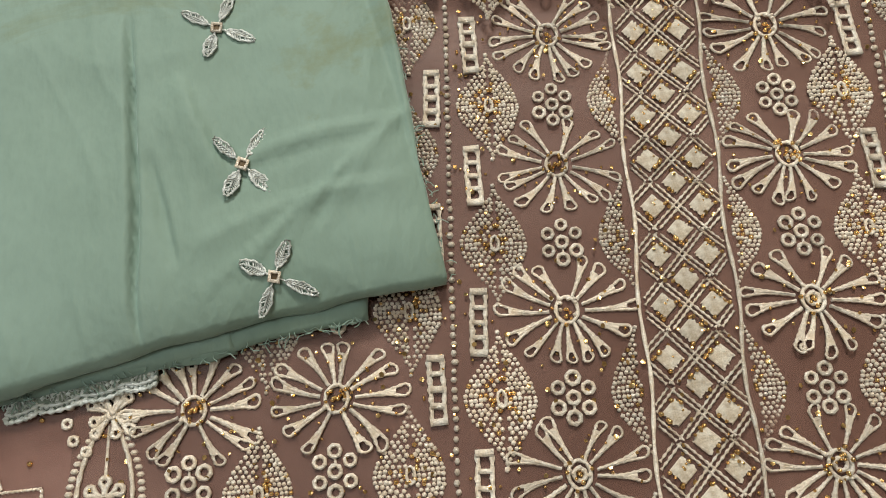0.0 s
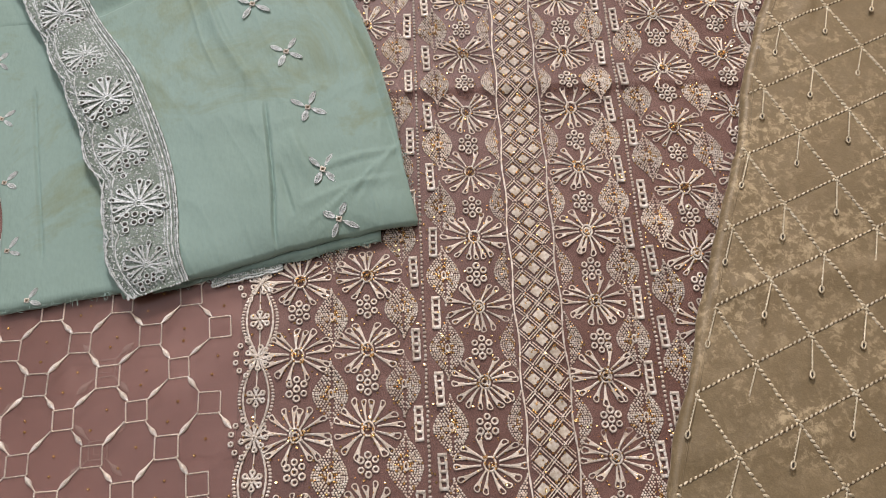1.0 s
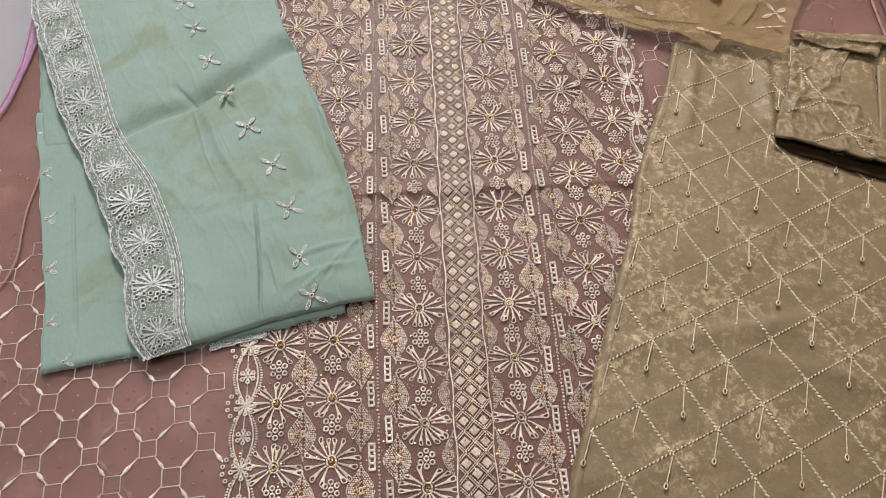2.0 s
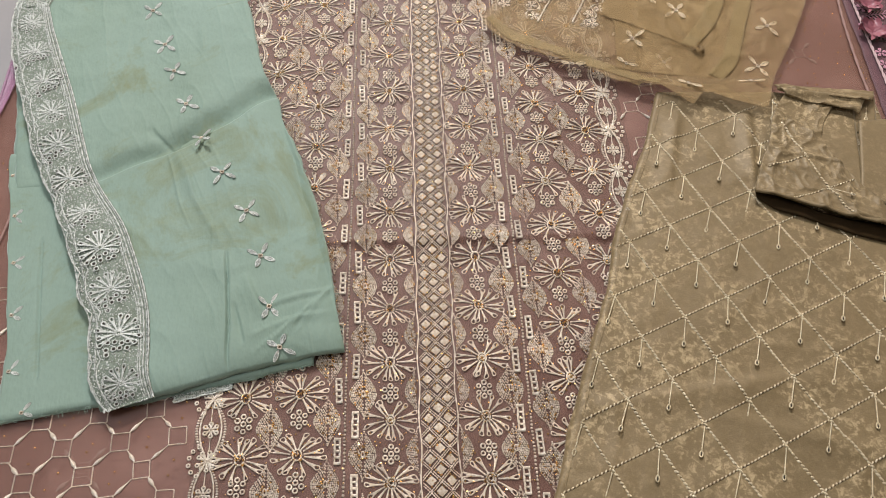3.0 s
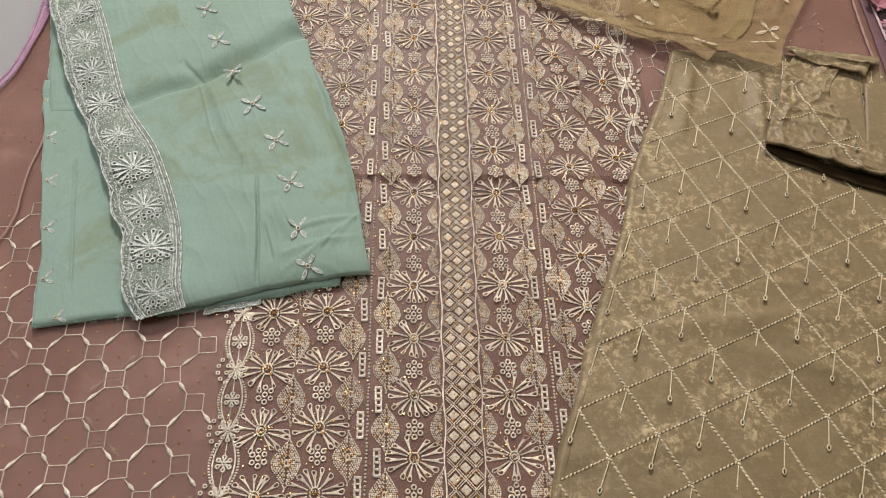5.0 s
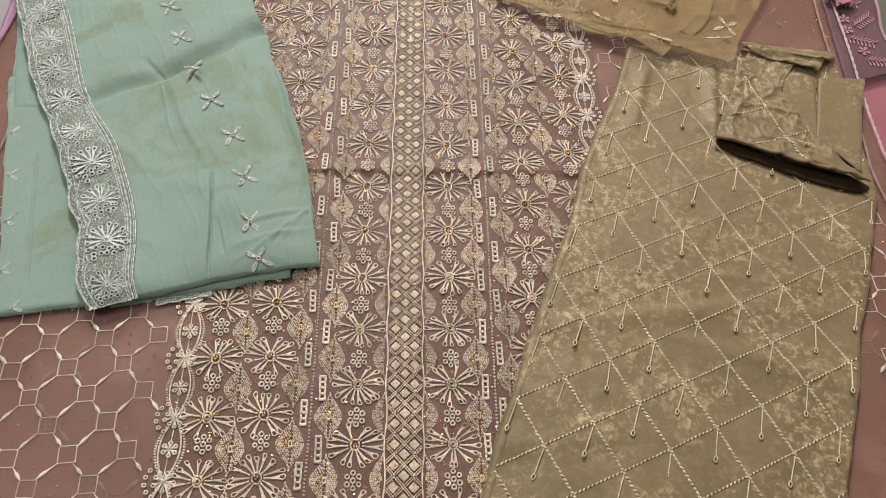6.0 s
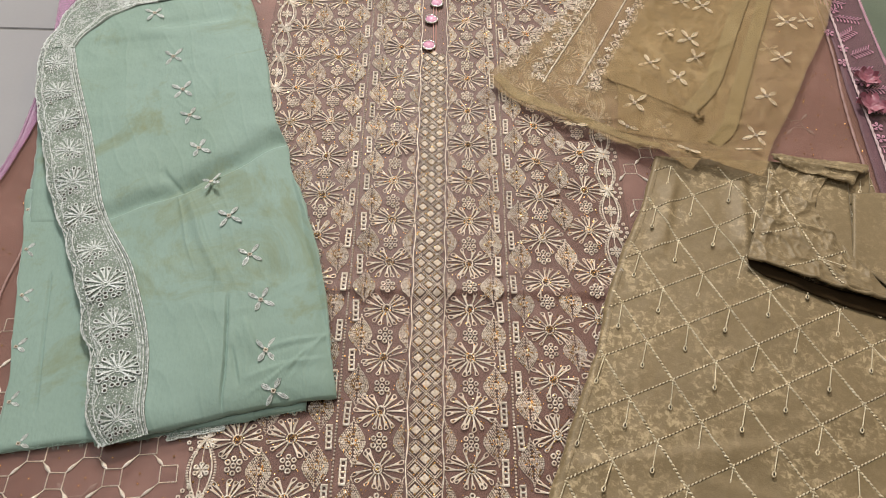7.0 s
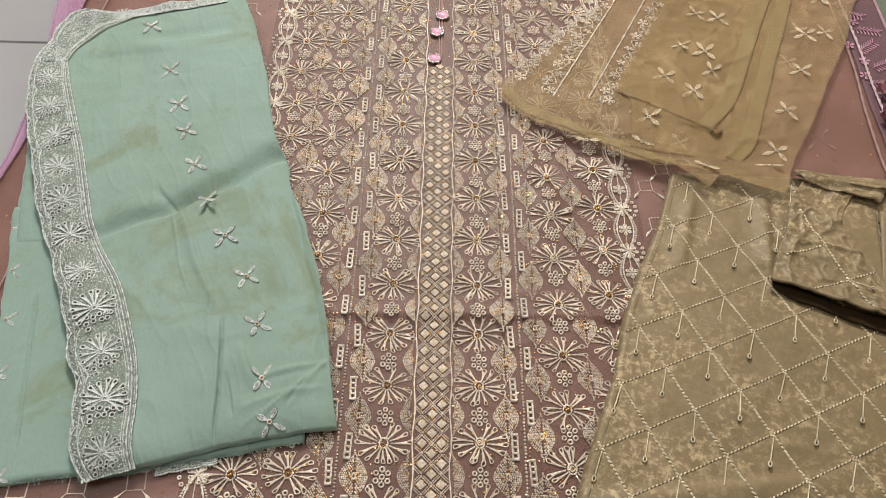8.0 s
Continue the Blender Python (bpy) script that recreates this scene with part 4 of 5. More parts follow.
def chain(p, q, height, parent):
    """A couched chain of short slanting stitches that follows the cloth."""
    d = Vector(q) - Vector(p)
    n = max(2, int(d.length / 0.0036))
    way = math.atan2(d.y, d.x)
    b = Build()
    for i in range(n):
        c = Vector(p) + d * ((i + 0.5) / n)
        b.dome(c.x, c.y, rng.uniform(0.0015, 0.0022) * (1.2 if abs(d.y) > abs(d.x) else 1.0), 0.00122 if abs(d.y) > abs(d.x) else 0.0009, 0.0009, turn=way + rng.uniform(0.1, 0.8), z=height(c.x, c.y) + 0.0001, sides=6)
    run = [Vector(p) + d * (i / n) for i in range(n + 1)]
    # brown run below, colouring the shadow gaps between the stitches
    b.tube([(c.x, c.y, height(c.x, c.y)) for c in run], 0.0009, 4, False, 0.5, 1)
    tagged(part("chain_stitch", b.mesh("chain_stitch", ANTIQUE, BROWN), parent), kind="stuff")


def drop_mesh():
    """A thin stitched line that ends in a ringed bead."""
    b = Build()
    b.tube([(0.0002 * (-1) ** i, -0.0010 - 0.0012 * i, 0.0006) for i in range(18)], [0.0008 if i % 2 else 0.0004 for i in range(18)], 5)
    b.ring(0, -0.0240, 0.0013, 0.0007, 9, 0.0006, 0, 1.8)
    # dark dome in the ring, its hole's shade given as colour
    b.dome(0, -0.0240, 0.0010, 0.0019, 0.0004, sides=6, slot=1)
    return b.mesh("hanging_drop", ANTIQUE, HOLE_SHADE)


drop = drop_mesh()


def on_trousers(x, y, rim=0.004):
    t = None
    for (x0, y0), (x1, y1) in zip(KH_L, KH_L[1:]):
        if y0 <= y < y1:
            t = x0 + (x1 - x0) * (y - y0) / (y1 - y0)
    r = None
    for (x0, y0), (x1, y1) in zip(KH_R, KH_R[1:]):
        if y0 <= y < y1:
            r = x0 + (x1 - x0) * (y - y0) / (y1 - y0)
    return t is not None and r is not None and t + rim < x < r - rim and y < 0.182


def node(i, j):
    p = KH_O + KH_A * i + KH_B * j
    a, c = max(-3, min(5, i)), max(-3, min(5, j))
    p += Vector((0.00030, 0.00017)) * a * a + Vector((0.00022, 0.00028)) * a * c + Vector((0.00041, 0.00028)) * c * c
    return p


for i in range(-9, 14):
    for j in range(-9, 10):
        p = node(i, j)
        for q in (node(i + 1, j), node(i, j + 1)):
            inside_at = [k / 20 for k in range(21) if on_trousers(*(p + (q - p) * (k / 20)), 0.003)]
            if len(inside_at) < 4:
                continue
            chain(p + (q - p) * inside_at[0], p + (q - p) * inside_at[-1], khaki_h, trousers)
        if on_trousers(p.x, p.y) and on_trousers(p.x - 0.01, p.y - 0.026, 0.002):
            part("hanging_drop", drop, trousers, lay(p.x, p.y - 0.002, khaki_h, -20 + rng.uniform(-5, 5), 1.08, 0.0007))
b = Build()
pts = []
for i in range(121):
    x, y = along(KH_L, i / 120)
    pts.append((x + 0.0075, y, khaki_h(x + 0.0075, y) + 0.0001))
b.tube(pts, [0.0005 + 0.0002 * math.sin(1.3 * i) for i in range(121)], 5)
part("side_seam", b.mesh("side_seam", KHAKI), trousers)


def flap_h(x, y):
    d, _ = seg(x, y, (0.318, 0.056), (0.466, -0.009))
    return 0.0165 + 0.007 * math.exp(-abs(d) / 0.020) + 0.0022 * wave(x, y, 0.05, 3.3) + 0.0014 * wave(x, y, 0.018, 4.1) + 0.0030 * ridges(x, y, 0.05, 8.8, 7) + 0.0022 * ridges(x, y, 0.024, 2.8, 6) + 0.0010 * ridges(x, y, 0.012, 5.8, 4) + crease(x, y, (0.345, 0.10), (0.372, 0.165), 0.003, 0.010) + crease(x, y, (0.40, 0.03), (0.455, 0.0), 0.002, 0.006)


cloth("turned_leg", [(0.318, 0.055), (0.338, 0.096), (0.350, 0.116), (0.366, 0.154), (0.388, 0.184)], [(0.464, -0.004), (0.452, 0.017), (0.441, 0.039), (0.426, 0.070), (0.417, 0.092), (0.410, 0.125), (0.440, 0.172)],
             flap_h, 0.0035, 110, 110, [KHAKI], 0.0014, 5.0, trousers)
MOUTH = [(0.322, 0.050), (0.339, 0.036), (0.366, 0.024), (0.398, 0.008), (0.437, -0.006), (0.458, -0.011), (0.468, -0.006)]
# dark sheet under the cuff: shade of the hollow leg put into colour
inside = cloth("leg_opening_shade", MOUTH,
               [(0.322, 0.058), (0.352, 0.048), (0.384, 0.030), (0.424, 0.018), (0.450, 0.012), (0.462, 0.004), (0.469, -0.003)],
               lambda x, y: 0.0145 + 0.001 * wave(x, y, 0.02, 1.0), 0.0022, 10, 40, [KHAKI_SHADE], 0.0006, 1.0, trousers)
inside["label"] = "inside of the folded leg opening, its shade coloured in"
b = Build()
hem = [(0.318, 0.055), (0.351, 0.043), (0.384, 0.028), (0.424, 0.0130), (0.450, 0.0045), (0.464, -0.004)]
b.tube([(*along(hem, i / 40), flap_h(*along(hem, i / 40)) - 0.0005) for i in range(41)], [0.0019 + 0.0004 * math.sin(i * 0.9) for i in range(41)], 8)
part("cuff_hem", b.mesh("cuff_hem", KHAKI), trousers, None, "rolled cuff edge")
cloth("side_panel", [(0.402, 0.045), (0.396, 0.178)], [(0.434, 0.062), (0.460, 0.168)],
      lambda x, y: 0.0146 + 0.0008 * wave(x, y, 0.04, 6.0), 0.0022, 24, 30, [KHAKI], 0.0008, 2.1, trousers)
cloth("side_panel", [(0.430, 0.060), (0.445, 0.105), (0.457, 0.144)], [(0.465, 0.013), (0.487, 0.080), (0.511, 0.145)],
      lambda x, y: 0.0164 + 0.0008 * wave(x, y, 0.04, 8.0), 0.0022, 24, 30, [KHAKI], 0.0008, 2.5, trousers)
cloth("side_panel", [(0.440, 0.130), (0.462, 0.178)], [(0.473, 0.130), (0.489, 0.178)],
      lambda x, y: 0.0128 + 0.0008 * wave(x, y, 0.04, 4.0), 0.002, 16, 16, [KHAKI], 0.0008, 2.7, trousers)
for lift, a0, a1, c0, c1, turn in ((0.0195, (0.380, 0.186), (0.378, 0.196), (0.480, 0.168), (0.488, 0.183), 1.0), (0.0215, (0.386, 0.178), (0.382, 0.189), (0.458, 0.151), (0.468, 0.168), 3.0),
                                   (0.0228, (0.384, 0.185), (0.383, 0.190), (0.470, 0.166), (0.476, 0.172), 5.0)):
    cloth("waist_fold", [a0, a1], [c0, c1],
          lambda x, y: lift + 0.0014 * math.sin(y * 380 + 60 * x + turn) + 0.0022 * wave(x, y, 0.025, turn) + 0.002 * ridges(x, y, 0.05, turn), 0.0022, 50, 14, [KHAKI], 0.0016, turn, trousers)
for p, q in (((0.372, 0.143), (0.383, 0.096)), ((0.383, 0.096), (0.394, 0.055)), ((0.394, 0.055), (0.405, 0.022)), ((0.340, 0.083), (0.383, 0.096)), ((0.351, 0.042), (0.394, 0.055)), ((0.394, 0.055), (0.424, 0.066))):
    chain(p, q, flap_h, trousers)
for px, py, t in ((0.394, 0.055, 60),):
    part("hanging_drop", drop, trousers, lay(px, py, flap_h, t, 0.9))


# ---- the folded organza scarf ----
def scarf_h(x, y):
    return 0.0110 + 0.0014 * wave(x, y, 0.07, 5.1) + 0.0024 * ridges(x + 0.6 * y, y * 1.4 - 0.5 * x, 0.08, 6.2, 12) + 0.0016 * ridges(x + 0.8 * y, y - 0.6 * x, 0.035, 3.2, 10) + crease(x, y, (0.10, 0.30), (0.25, 0.235), 0.003, 0.008) + crease(x, y, (0.12, 0.345), (0.20, 0.30), 0.0016, 0.006) + (0.011 if y < 0.215 and x > 0.235 else 0.0) * min(1.0, (0.215 - y) / 0.02)


def scarf2_h(x, y):
    return scarf_h(x, max(y, 0.216)) + 0.0016 + 0.0004 * wave(x, y, 0.018, 1.3)


def scarf3_h(x, y):
    return scarf2_h(x, y) + 0.0015 + 0.0004 * wave(x, y, 0.018, 3.3)


scarf = cloth("organza_scarf", [(0.281, 0.168), (0.252, 0.196), (0.206, 0.217), (0.184, 0.233), (0.148, 0.248), (0.100, 0.274), (0.072, 0.315), (0.120, 0.375), (0.159, 0.419), (0.215, 0.487), (0.30, 0.62)],
              [(0.284, 0.169), (0.312, 0.194), (0.338, 0.178), (0.361, 0.161), (0.381, 0.201), (0.428, 0.278), (0.470, 0.350), (0.512, 0.420), (0.540, 0.481), (0.61, 0.62)],
              scarf_h, 0.0010, 90, 160, [SHEER_THIN], 0.0014, 1.3)
tagged(scarf, "folded sheer khaki organza scarf with embroidered cross sprigs", "scarf")
cloth("second_layer", [(0.212, 0.230), (0.221, 0.300), (0.206, 0.323), (0.245, 0.40), (0.29, 0.50), (0.35, 0.62)], [(0.326, 0.207), (0.347, 0.229), (0.363, 0.264), (0.410, 0.377), (0.459, 0.490), (0.51, 0.62)],
      scarf2_h, 0.0008, 70, 100, [SHEER], 0.0012, 2.3, scarf)
cloth("third_layer", [(0.225, 0.306), (0.212, 0.325), (0.262, 0.42), (0.31, 0.51), (0.37, 0.62)], [(0.306, 0.256), (0.344, 0.304), (0.395, 0.415), (0.434, 0.497), (0.49, 0.62)],
      scarf3_h, 0.0008, 70, 100, [SHEER], 0.0012, 4.3, scarf)
cloth("hem_band", [(0.312, 0.216), (0.333, 0.240), (0.347, 0.270), (0.392, 0.377), (0.440, 0.490), (0.49, 0.62)], [(0.327, 0.208), (0.348, 0.230), (0.364, 0.265), (0.411, 0.377), (0.460, 0.490), (0.511, 0.62)],
      lambda x, y: scarf2_h(x, y) + 0.0007, 0.0005, 8, 80, [SHEER_BAND], 0.0004, 5.3, scarf)
cloth("hem_band", [(0.292, 0.264), (0.328, 0.313), (0.376, 0.415), (0.415, 0.497), (0.47, 0.62)], [(0.308, 0.257), (0.346, 0.305), (0.396, 0.415), (0.434, 0.497), (0.49, 0.62)],
      lambda x, y: scarf3_h(x, y) + 0.0007, 0.0005, 8, 80, [SHEER_BAND], 0.0004, 6.3, scarf)
cloth("hem_band", [(0.076, 0.312), (0.103, 0.277), (0.150, 0.252), (0.208, 0.222), (0.254, 0.200)], [(0.084, 0.320), (0.111, 0.287), (0.157, 0.262), (0.214, 0.232), (0.260, 0.209)],
      lambda x, y: scarf_h(x, y) + 0.0008, 0.0005, 8, 80, [SHEER_BAND], 0.0008, 7.3, scarf)
b = Build()
for k in range(5):
    r0 = random.Random(k)
    pts = [(0.310 + 0.005 * math.cos(i * 0.9 + k) + r0.uniform(-0.0025, 0.0025), 0.254 + 0.0045 * math.sin(i * 0.9 + k) + r0.uniform(-0.003, 0.003), 0.0160 + 0.003 * math.sin(i * 1.7 + k)) for i in range(7)]
    b.tube(pts, [0.0010, 0.0016, 0.0019, 0.0017, 0.0018, 0.0014, 0.0008], 7)
b.tube([(0.270, 0.268, 0.0152), (0.288, 0.262, 0.0156), (0.306, 0.255, 0.0162)], [0.0010, 0.0014, 0.0018], 7)
part("corner_knot", b.mesh("corner_knot", SHEER), scarf, None, "small twisted knot at the hem corner")
for cx, cy, h in ((0.355, 0.452, scarf3_h), (0.325, 0.386, scarf3_h), (0.298, 0.317, scarf3_h), (0.239, 0.274, scarf2_h), (0.462, 0.429, scarf_h), (0.437, 0.360, scarf_h), (0.401, 0.292, scarf_h), (0.373, 0.229, scarf_h), (0.500, 0.50, scarf_h), (0.375, 0.53, scarf3_h)):
    cross(scarf, lay(cx, cy, h, rng.uniform(-12, 12), 1.0, 0.0003), SCARF_ANGLES, petal_large)
for cx, cy, h in ((0.298, 0.398, scarf2_h), (0.268, 0.341, scarf2_h), (0.329, 0.459, scarf2_h), (0.326, 0.351, scarf2_h), (0.488, 0.433, scarf_h), (0.43, 0.385, lambda x, y: 0.004), (0.462, 0.445, lambda x, y: 0.004), (0.268, 0.238, scarf_h)):
    cross(scarf, lay(cx, cy, h, rng.uniform(-12, 12), 0.9, 0.0016 if h is scarf2_h else -0.0002), SCARF_ANGLES, petal_large)
for cx, cy in ((0.225, 0.236), (0.283, 0.195), (0.352, 0.197), (0.165, 0.238)):
    cross(scarf, lay(cx, cy, scarf_h, rng.uniform(-20, 20), 0.85, 0.0014), (150, 345), petal_large)

# vine bands of the scarf
small_flower = Build()
for i in range(5):
    petal(small_flower, 2 * math.pi * i / 5 + 0.3, 0.0016, 0.0062, 0.0015, 0.0006, False)
small_flower.ring(0, 0, 0.0013, 0.0006, 8)
small_flower = small_flower.mesh("vine_flower", IVORY)


def vine(p, q, lines, flowers, height, amp=0.006):
    d = Vector(q) - Vector(p)
    nrm = Vector((-d.y, d.x)).normalized()
    b = Build()
    for off, r in lines:
        pts = []
        for i in range(31):
            c = Vector(p) + d * (i / 30) + nrm * off
            pts.append((c.x, c.y, height(c.x, c.y) + 0.0006))
        b.tube(pts, [r * (1 + 0.3 * math.sin(2.2 * i)) for i in range(31)], 5)
    pts = []
    for i in range(61):
        c = Vector(p) + d * (i / 60) + nrm * (amp * math.sin(i / 60 * flowers * math.pi))
        pts.append((c.x, c.y, height(c.x, c.y) + 0.0005))
        if i % 3 == 1:
            w = rng.uniform(0, 6.3)
            b.tube([(c.x, c.y, pts[-1][2]), (c.x + 0.003 * math.cos(w), c.y + 0.003 * math.sin(w), pts[-1][2] + 0.0003), (c.x + 0.006 * math.cos(w), c.y + 0.006 * math.sin(w), pts[-1][2])], [0.0004, 0.0011, 0.0003], 5)
    b.tube(pts, 0.0005, 4)
    band = part("vine_band", b.mesh("vine_band", IVORY), scarf)
    for i in range(flowers):
        t = (i + 0.5) / flowers
        c = Vector(p) + d * t + nrm * (-amp * 0.8 * math.cos(i * math.pi))
        part("vine_flower", small_flower, band, lay(c.x, c.y, height, rng.uniform(0, 70), rng.uniform(0.85, 1.1), 0.0003))


vine((0.190, 0.296), (0.285, 0.482), ((0.017, 0.0011),), 15, scarf_h, 0.0055)
vine((0.124, 0.312), (0.222, 0.496), ((-0.012, 0.0011),), 14, scarf_h, 0.0055)
vine((0.092, 0.334), (0.190, 0.462), (), 12, scarf_h, 0.0050)


# ---- edges, nets and cloths round the dress ----
def flat_cloth(name, left, right, z, mat, label, thick=0.0012, nu=24, nv=60, ripple=0.001, seed=1.0, category="cloth"):
    ob = cloth(name, left, right, lambda x, y: z + ripple * wave(x, y, 0.06, seed), thick, nu, nv, [mat], 0.001, seed)
    return tagged(ob, label, category)


def trim(name, curve, z, radius, mat, parent, beads=0.0, label=""):
    b = Build()
    n = 120
    pts = [along(curve, i / n) for i in range(n + 1)]
    b.tube([(x, y, z) for x, y in pts], [radius * (1 + 0.25 * math.sin(2.1 * i)) for i in range(n + 1)], 5)
    if beads > 0.0015:
        m = 360
        for s in (-1, 1):
            run = []
            for i in range(m + 1):
                x, y = along(curve, i / m)
                run.append((x + s * beads * 0.6 * math.sin(i * 0.9), y, z + 0.0006 + 0.0006 * s * math.cos(i * 0.9)))
            b.tube(run, radius * 0.8, 5)
    elif beads:
        for i in range(n * 2):
            x, y = along(curve, i / (n * 2))
            b.dome(x + (beads if i % 2 else -beads), y, radius * 1.5, radius * 0.9, radius * 0.8, z=z + radius * 0.3, turn=0.6 if i % 2 else -0.6, sides=5)
    return part(name, b.mesh(name, mat), parent, None, label)


NET_L = [(-0.58, 0.02), (-0.50, 0.09), (-0.462, 0.14), (-0.450, 0.195), (-0.449, 0.252), (-0.450, 0.314), (-0.457, 0.372), (-0.465, 0.423), (-0.471, 0.467), (-0.49, 0.66)]
NET_R = [(-0.57, 0.015), (-0.49, 0.085), (-0.455, 0.14), (-0.444, 0.191), (-0.438, 0.239), (-0.434, 0.301), (-0.439, 0.372), (-0.438, 0.468), (-0.43, 0.66)]
net = flat_cloth("lilac_net", NET_L, NET_R, 0.0030, NET, "lilac pink net edging along the dress side", 0.0006, 12, 90, 0.0008, 3.0, "net")
trim("edge_cord", NET_L, 0.0034, 0.0014, NET, net, 0.0, "rolled lilac edge")
trim("edge_cord", NET_R, 0.0036, 0.0012, NET, net, 0.0, "rolled lilac edge")
for curve in ([(-0.400, 0.110), (-0.403, 0.081), (-0.403, 0.055), (-0.407, 0.021), (-0.407, -0.006), (-0.407, -0.035), (-0.420, -0.066), (-0.47, -0.10)], [(-0.416, 0.432), (-0.412, 0.455), (-0.40, 0.60)]):
    trim("loose_seam", curve, 0.0030, 0.0011, SEAM, dress, 0.0, "pale hem seam")

mauve = flat_cloth("mauve_net", [(0.498, 0.150), (0.508, 0.28), (0.520, 0.43), (0.530, 0.66)],
                   [(0.574, 0.172), (0.570, 0.24), (0.577, 0.30), (0.577, 0.43), (0.59, 0.66)], 0.0025, MAUVE, "mauve net border with rose pink stitched sprigs", 0.0008, 14, 120, 0.001, 4.0, "net")
trim("braid", [(0.590, -0.40), (0.525, -0.08), (0.508, 0.03), (0.507, 0.07), (0.509, 0.12), (0.516, 0.20), (0.520, 0.285), (0.523, 0.345), (0.530, 0.442), (0.536, 0.66)], 0.0043, 0.0011, BRAID, mauve, 0.0017, "pale pink braided trim")
trim("scallop_cord", [(0.574, 0.172), (0.571, 0.20), (0.568, 0.236), (0.577, 0.283), (0.575, 0.343), (0.577, 0.43), (0.59, 0.66)], 0.0036, 0.0011, ROSE, mauve, 0.0013, "rose scalloped edge")
trim("loose_seam", [(0.53, -0.25), (0.490, -0.011), (0.492, 0.076), (0.493, 0.20), (0.501, 0.30), (0.514, 0.40), (0.522, 0.60)], 0.0022, 0.0016, SEAM, dress, 0.0, "pale hem seam")


def sprig_mesh(seed):
    rnd = random.Random(seed)
    b = Build()
    b.tube([(-0.012, -0.004, 0.0005), (0, 0, 0.0006), (0.013, 0.005, 0.0005)], 0.0005, 4)
    for i in range(7):
        x = -0.011 + 0.0037 * i
        for s in (-1, 1):
            b.tube([(x, x * 0.38, 0.0005), (x + 0.003, x * 0.38 + s * 0.0035, 0.0006), (x + 0.0045, x * 0.38 + s * 0.0062, 0.0005)], [0.0004, 0.0006, 0.0009], 4)
    for i in range(5):
        petal(b, 2 * math.pi * i / 5, 0.0012, 0.0055, 0.0012, 0.0006, False, 0, -0.016, 0.007)
    return b.mesh("rose_sprig", ROSE)


sprigs = [sprig_mesh(s + 150) for s in range(3)]
for i in range(14):
    sx, sy = 0.541 + 0.006 * (-1) ** i, 0.185 + 0.033 * i
    tagged(part("rose_sprig", rng.choice(sprigs), mauve, lay(sx + (0.003 if sy > 0.4 else 0), sy, lambda x, y: 0.0034 + 0.001 * wave(x, y, 0.06, 4.0), rng.uniform(-40, 20), 1.15)), kind="stuff")

flat_cloth("hot_pink_cloth", [(0.56, -0.35), (0.480, 0.00), (0.475, 0.06), (0.475, 0.17)], [(0.70, -0.35), (0.66, 0.00), (0.64, 0.10), (0.60, 0.175)], -0.0078, HOT, "hot pink satin cloth lying under the net", 0.0012, 20, 40, 0.0006, 6.0)
flat_cloth("grey_green_cloth", [(0.47, -0.5), (0.47, 0.1), (0.49, 0.7)], [(1.3, -0.5), (1.3, 0.1), (1.3, 0.7)], -0.0105, GREY_GREEN, "grey green cotton cloth on the floor beside the dress", 0.0025, 40, 40, 0.0006, 7.0)


def fabric_flower(x, y, size, seed):
    """A crumpled satin flower of overlapping cupped petals."""
    rnd = random.Random(seed)
    root = None
    for k in range(6):
        w = 2 * math.pi * k / 6 + rnd.uniform(-0.3, 0.3)
        b = Build()
        n = 6
        verts = []
        for j in range(n + 1):
            for i in range(n + 1):
                u, v = i / n - 0.5, j / n
                r = size * v
                sx = u * size * 0.9 * math.sin(math.pi * (0.15 + 0.75 * v))
                z = 0.010 * v * (1 - 0.6 * v) + 0.006 * (abs(u) * 2) ** 2 * v + 0.002 * noise.noise((u * 4 + seed, v * 4, k))
                verts.append((r * math.cos(w) - sx * math.sin(w), r * math.sin(w) + sx * math.cos(w), z + 0.001))
        b.add(verts, [(j * (n + 1) + i, j * (n + 1) + i + 1, (j + 1) * (n + 1) + i + 1, (j + 1) * (n + 1) + i) for j in range(n) for i in range(n)])
        me = b.mesh("petal", HOT)
        if root is None:
            root = new("fabric_flower", me)
            root.matrix_world = pose(x, y, 0.0035)
            tagged(root, "crumpled hot pink satin fabric flower on the net", "flower", "fabric flowers")
        else:
            part("petal", me, root)


fabric_flower(0.528, 0.285, 0.018, 1)
fabric_flower(0.537, 0.330, 0.016, 2)

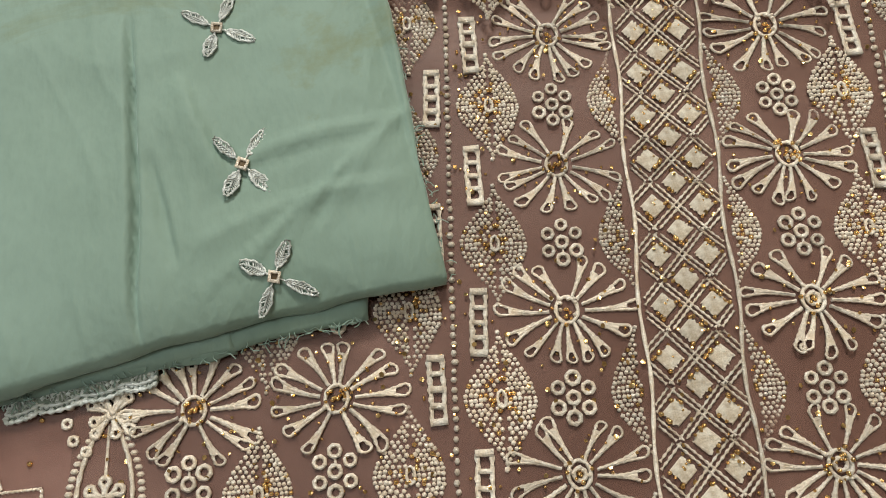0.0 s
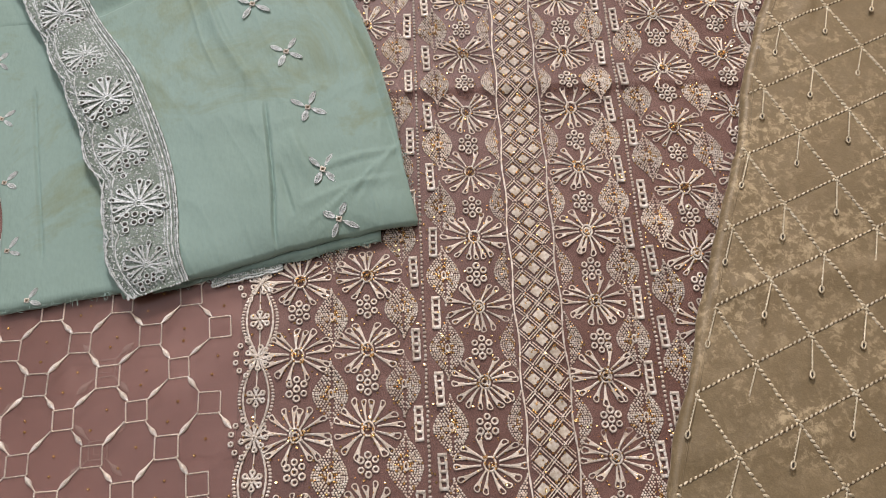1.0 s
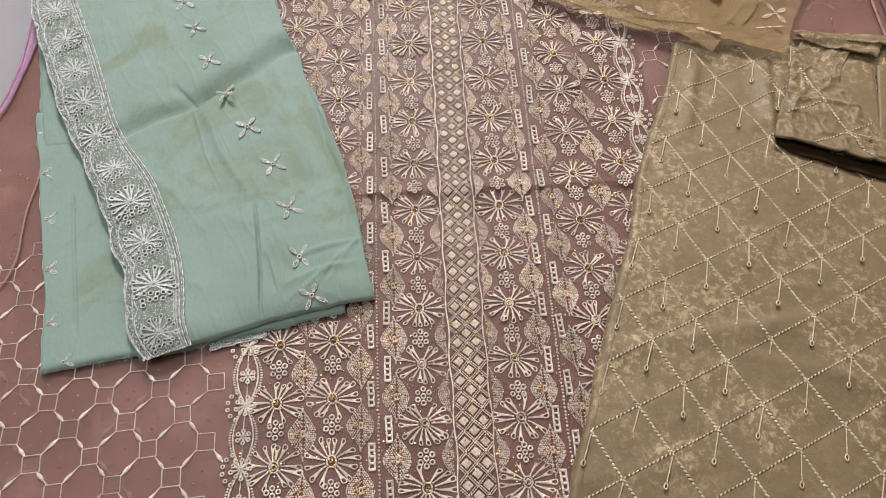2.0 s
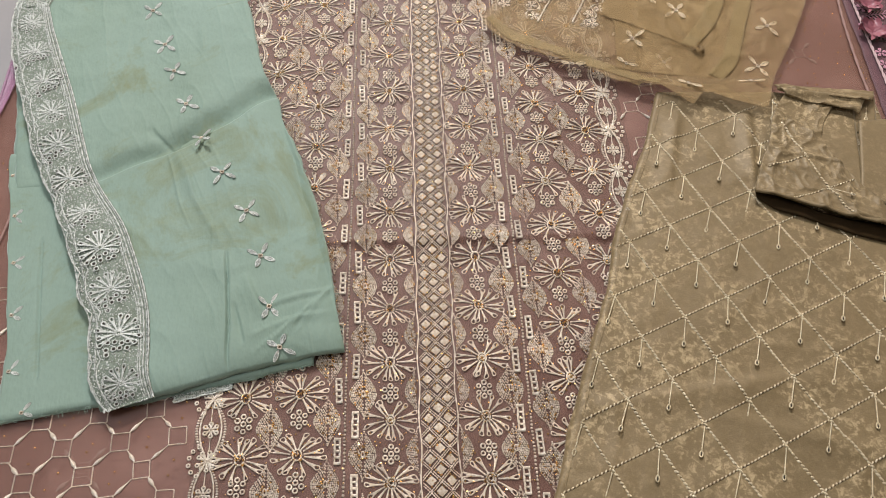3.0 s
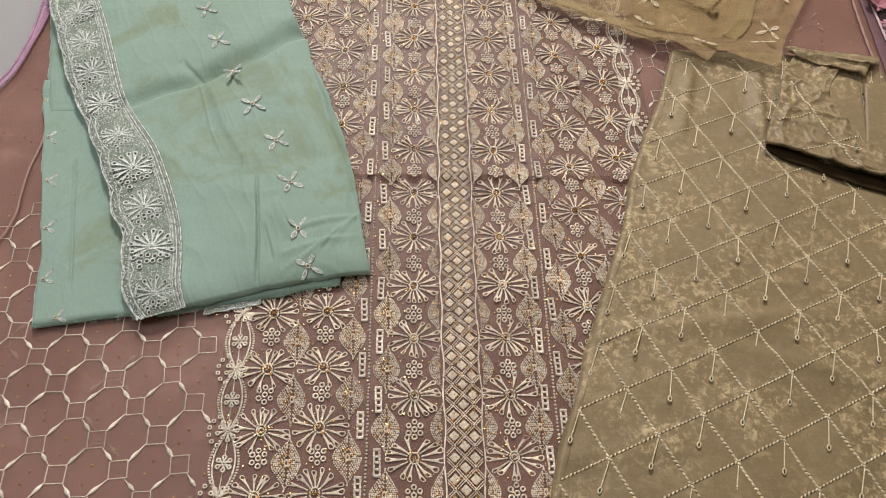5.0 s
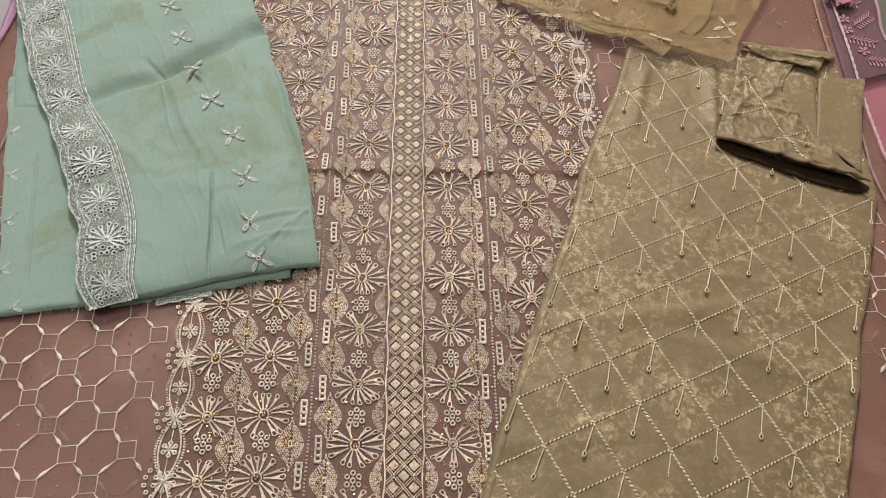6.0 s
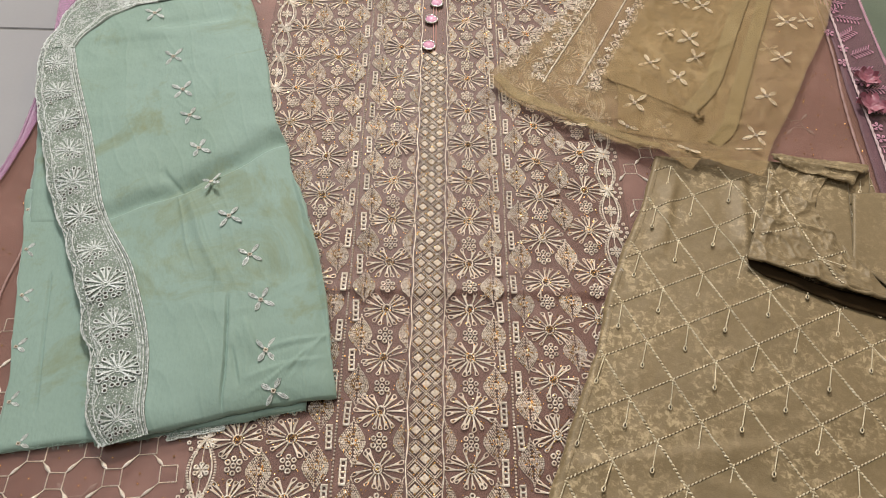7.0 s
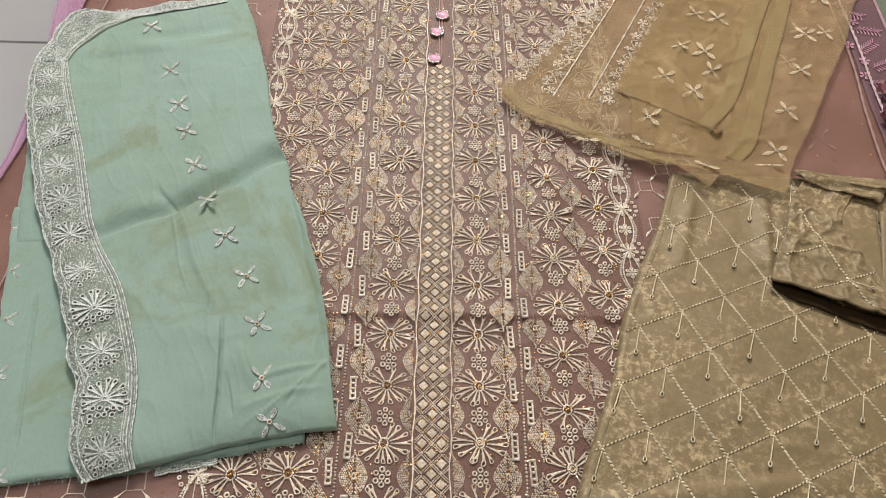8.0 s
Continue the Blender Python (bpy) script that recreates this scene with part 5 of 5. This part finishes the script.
# ---- floor tiles ----
tile = Build()
T = 0.597 / 2
tile.add([(-T, -T, -0.008), (T, -T, -0.008), (T, T, -0.008), (-T, T, -0.008), (-T, -T, -0.001), (T, -T, -0.001), (T, T, -0.001), (-T, T, -0.001),
          (-T + 0.001, -T + 0.001, 0), (T - 0.001, -T + 0.001, 0), (T - 0.001, T - 0.001, 0), (-T + 0.001, T - 0.001, 0)],
         [(0, 1, 5, 4), (1, 2, 6, 5), (2, 3, 7, 6), (3, 0, 4, 7), (4, 5, 9, 8), (5, 6, 10, 9), (6, 7, 11, 10), (7, 4, 8, 11), (8, 9, 10, 11)])
tile = tile.mesh("tile", TILE)
tile.polygons.foreach_set("use_smooth", [False] * 9)
for i in range(-3, 4):
    for j in range(-4, 6):
        part("tile", tile, floor, pose(-0.05 + 0.6 * i, 0.4055 + 0.3 + 0.6 * j, FLOOR_Z))


# ---- loose thread ends along the cut edges ----
def fray(curve, height, count, mat, parent, seed):
    rnd = random.Random(seed)
    b = Build()
    for n in range(count):
        x, y = along(curve, rnd.random())
        z = height(x, y)
        w, l = rnd.uniform(0, 6.28), rnd.uniform(0.0015, 0.0045)
        k = w + rnd.uniform(-1, 1)
        p, q = (x + l * 0.5 * math.cos(w), y + l * 0.5 * math.sin(w)), (x + l * 0.5 * (math.cos(w) + math.cos(k)), y + l * 0.5 * (math.sin(w) + math.sin(k)))
        b.tube([(x, y, z - 0.0006), (*p, z - 0.0002), (*q, z - 0.0012)], 0.00022, 3)
    tagged(part("frayed_edge", b.mesh("frayed_edge", mat), parent), kind="stuff")


fray(MINT_R, lambda x, y: mint_h(x, y) - 0.003, 260, MINT, mint, 1)
fray([(-0.363, -0.145), (-0.29, -0.135)], lambda x, y: 0.006, 70, MINT, mint, 2)
fray([(-0.262, -0.1345), (-0.19, -0.120), (-0.1065, -0.1035)], lambda x, y: 0.005, 120, MINT, mint, 3)
fray([(0.281, 0.173), (0.201, 0.219), (0.143, 0.247), (0.105, 0.280), (0.072, 0.325)], scarf_h, 260, SHEER, scarf, 4)
fray([(0.361, 0.161), (0.428, 0.278), (0.540, 0.481)], scarf_h, 160, SHEER, scarf, 5)
fray([(0.212, 0.230), (0.27, 0.218), (0.335, 0.203)], scarf2_h, 90, SHEER, scarf, 6)
fray(KH_L[1:], lambda x, y: khaki_h(x, y) - 0.003, 180, KHAKI, trousers, 7)
fray(hem, flap_h, 60, KHAKI, trousers, 8)
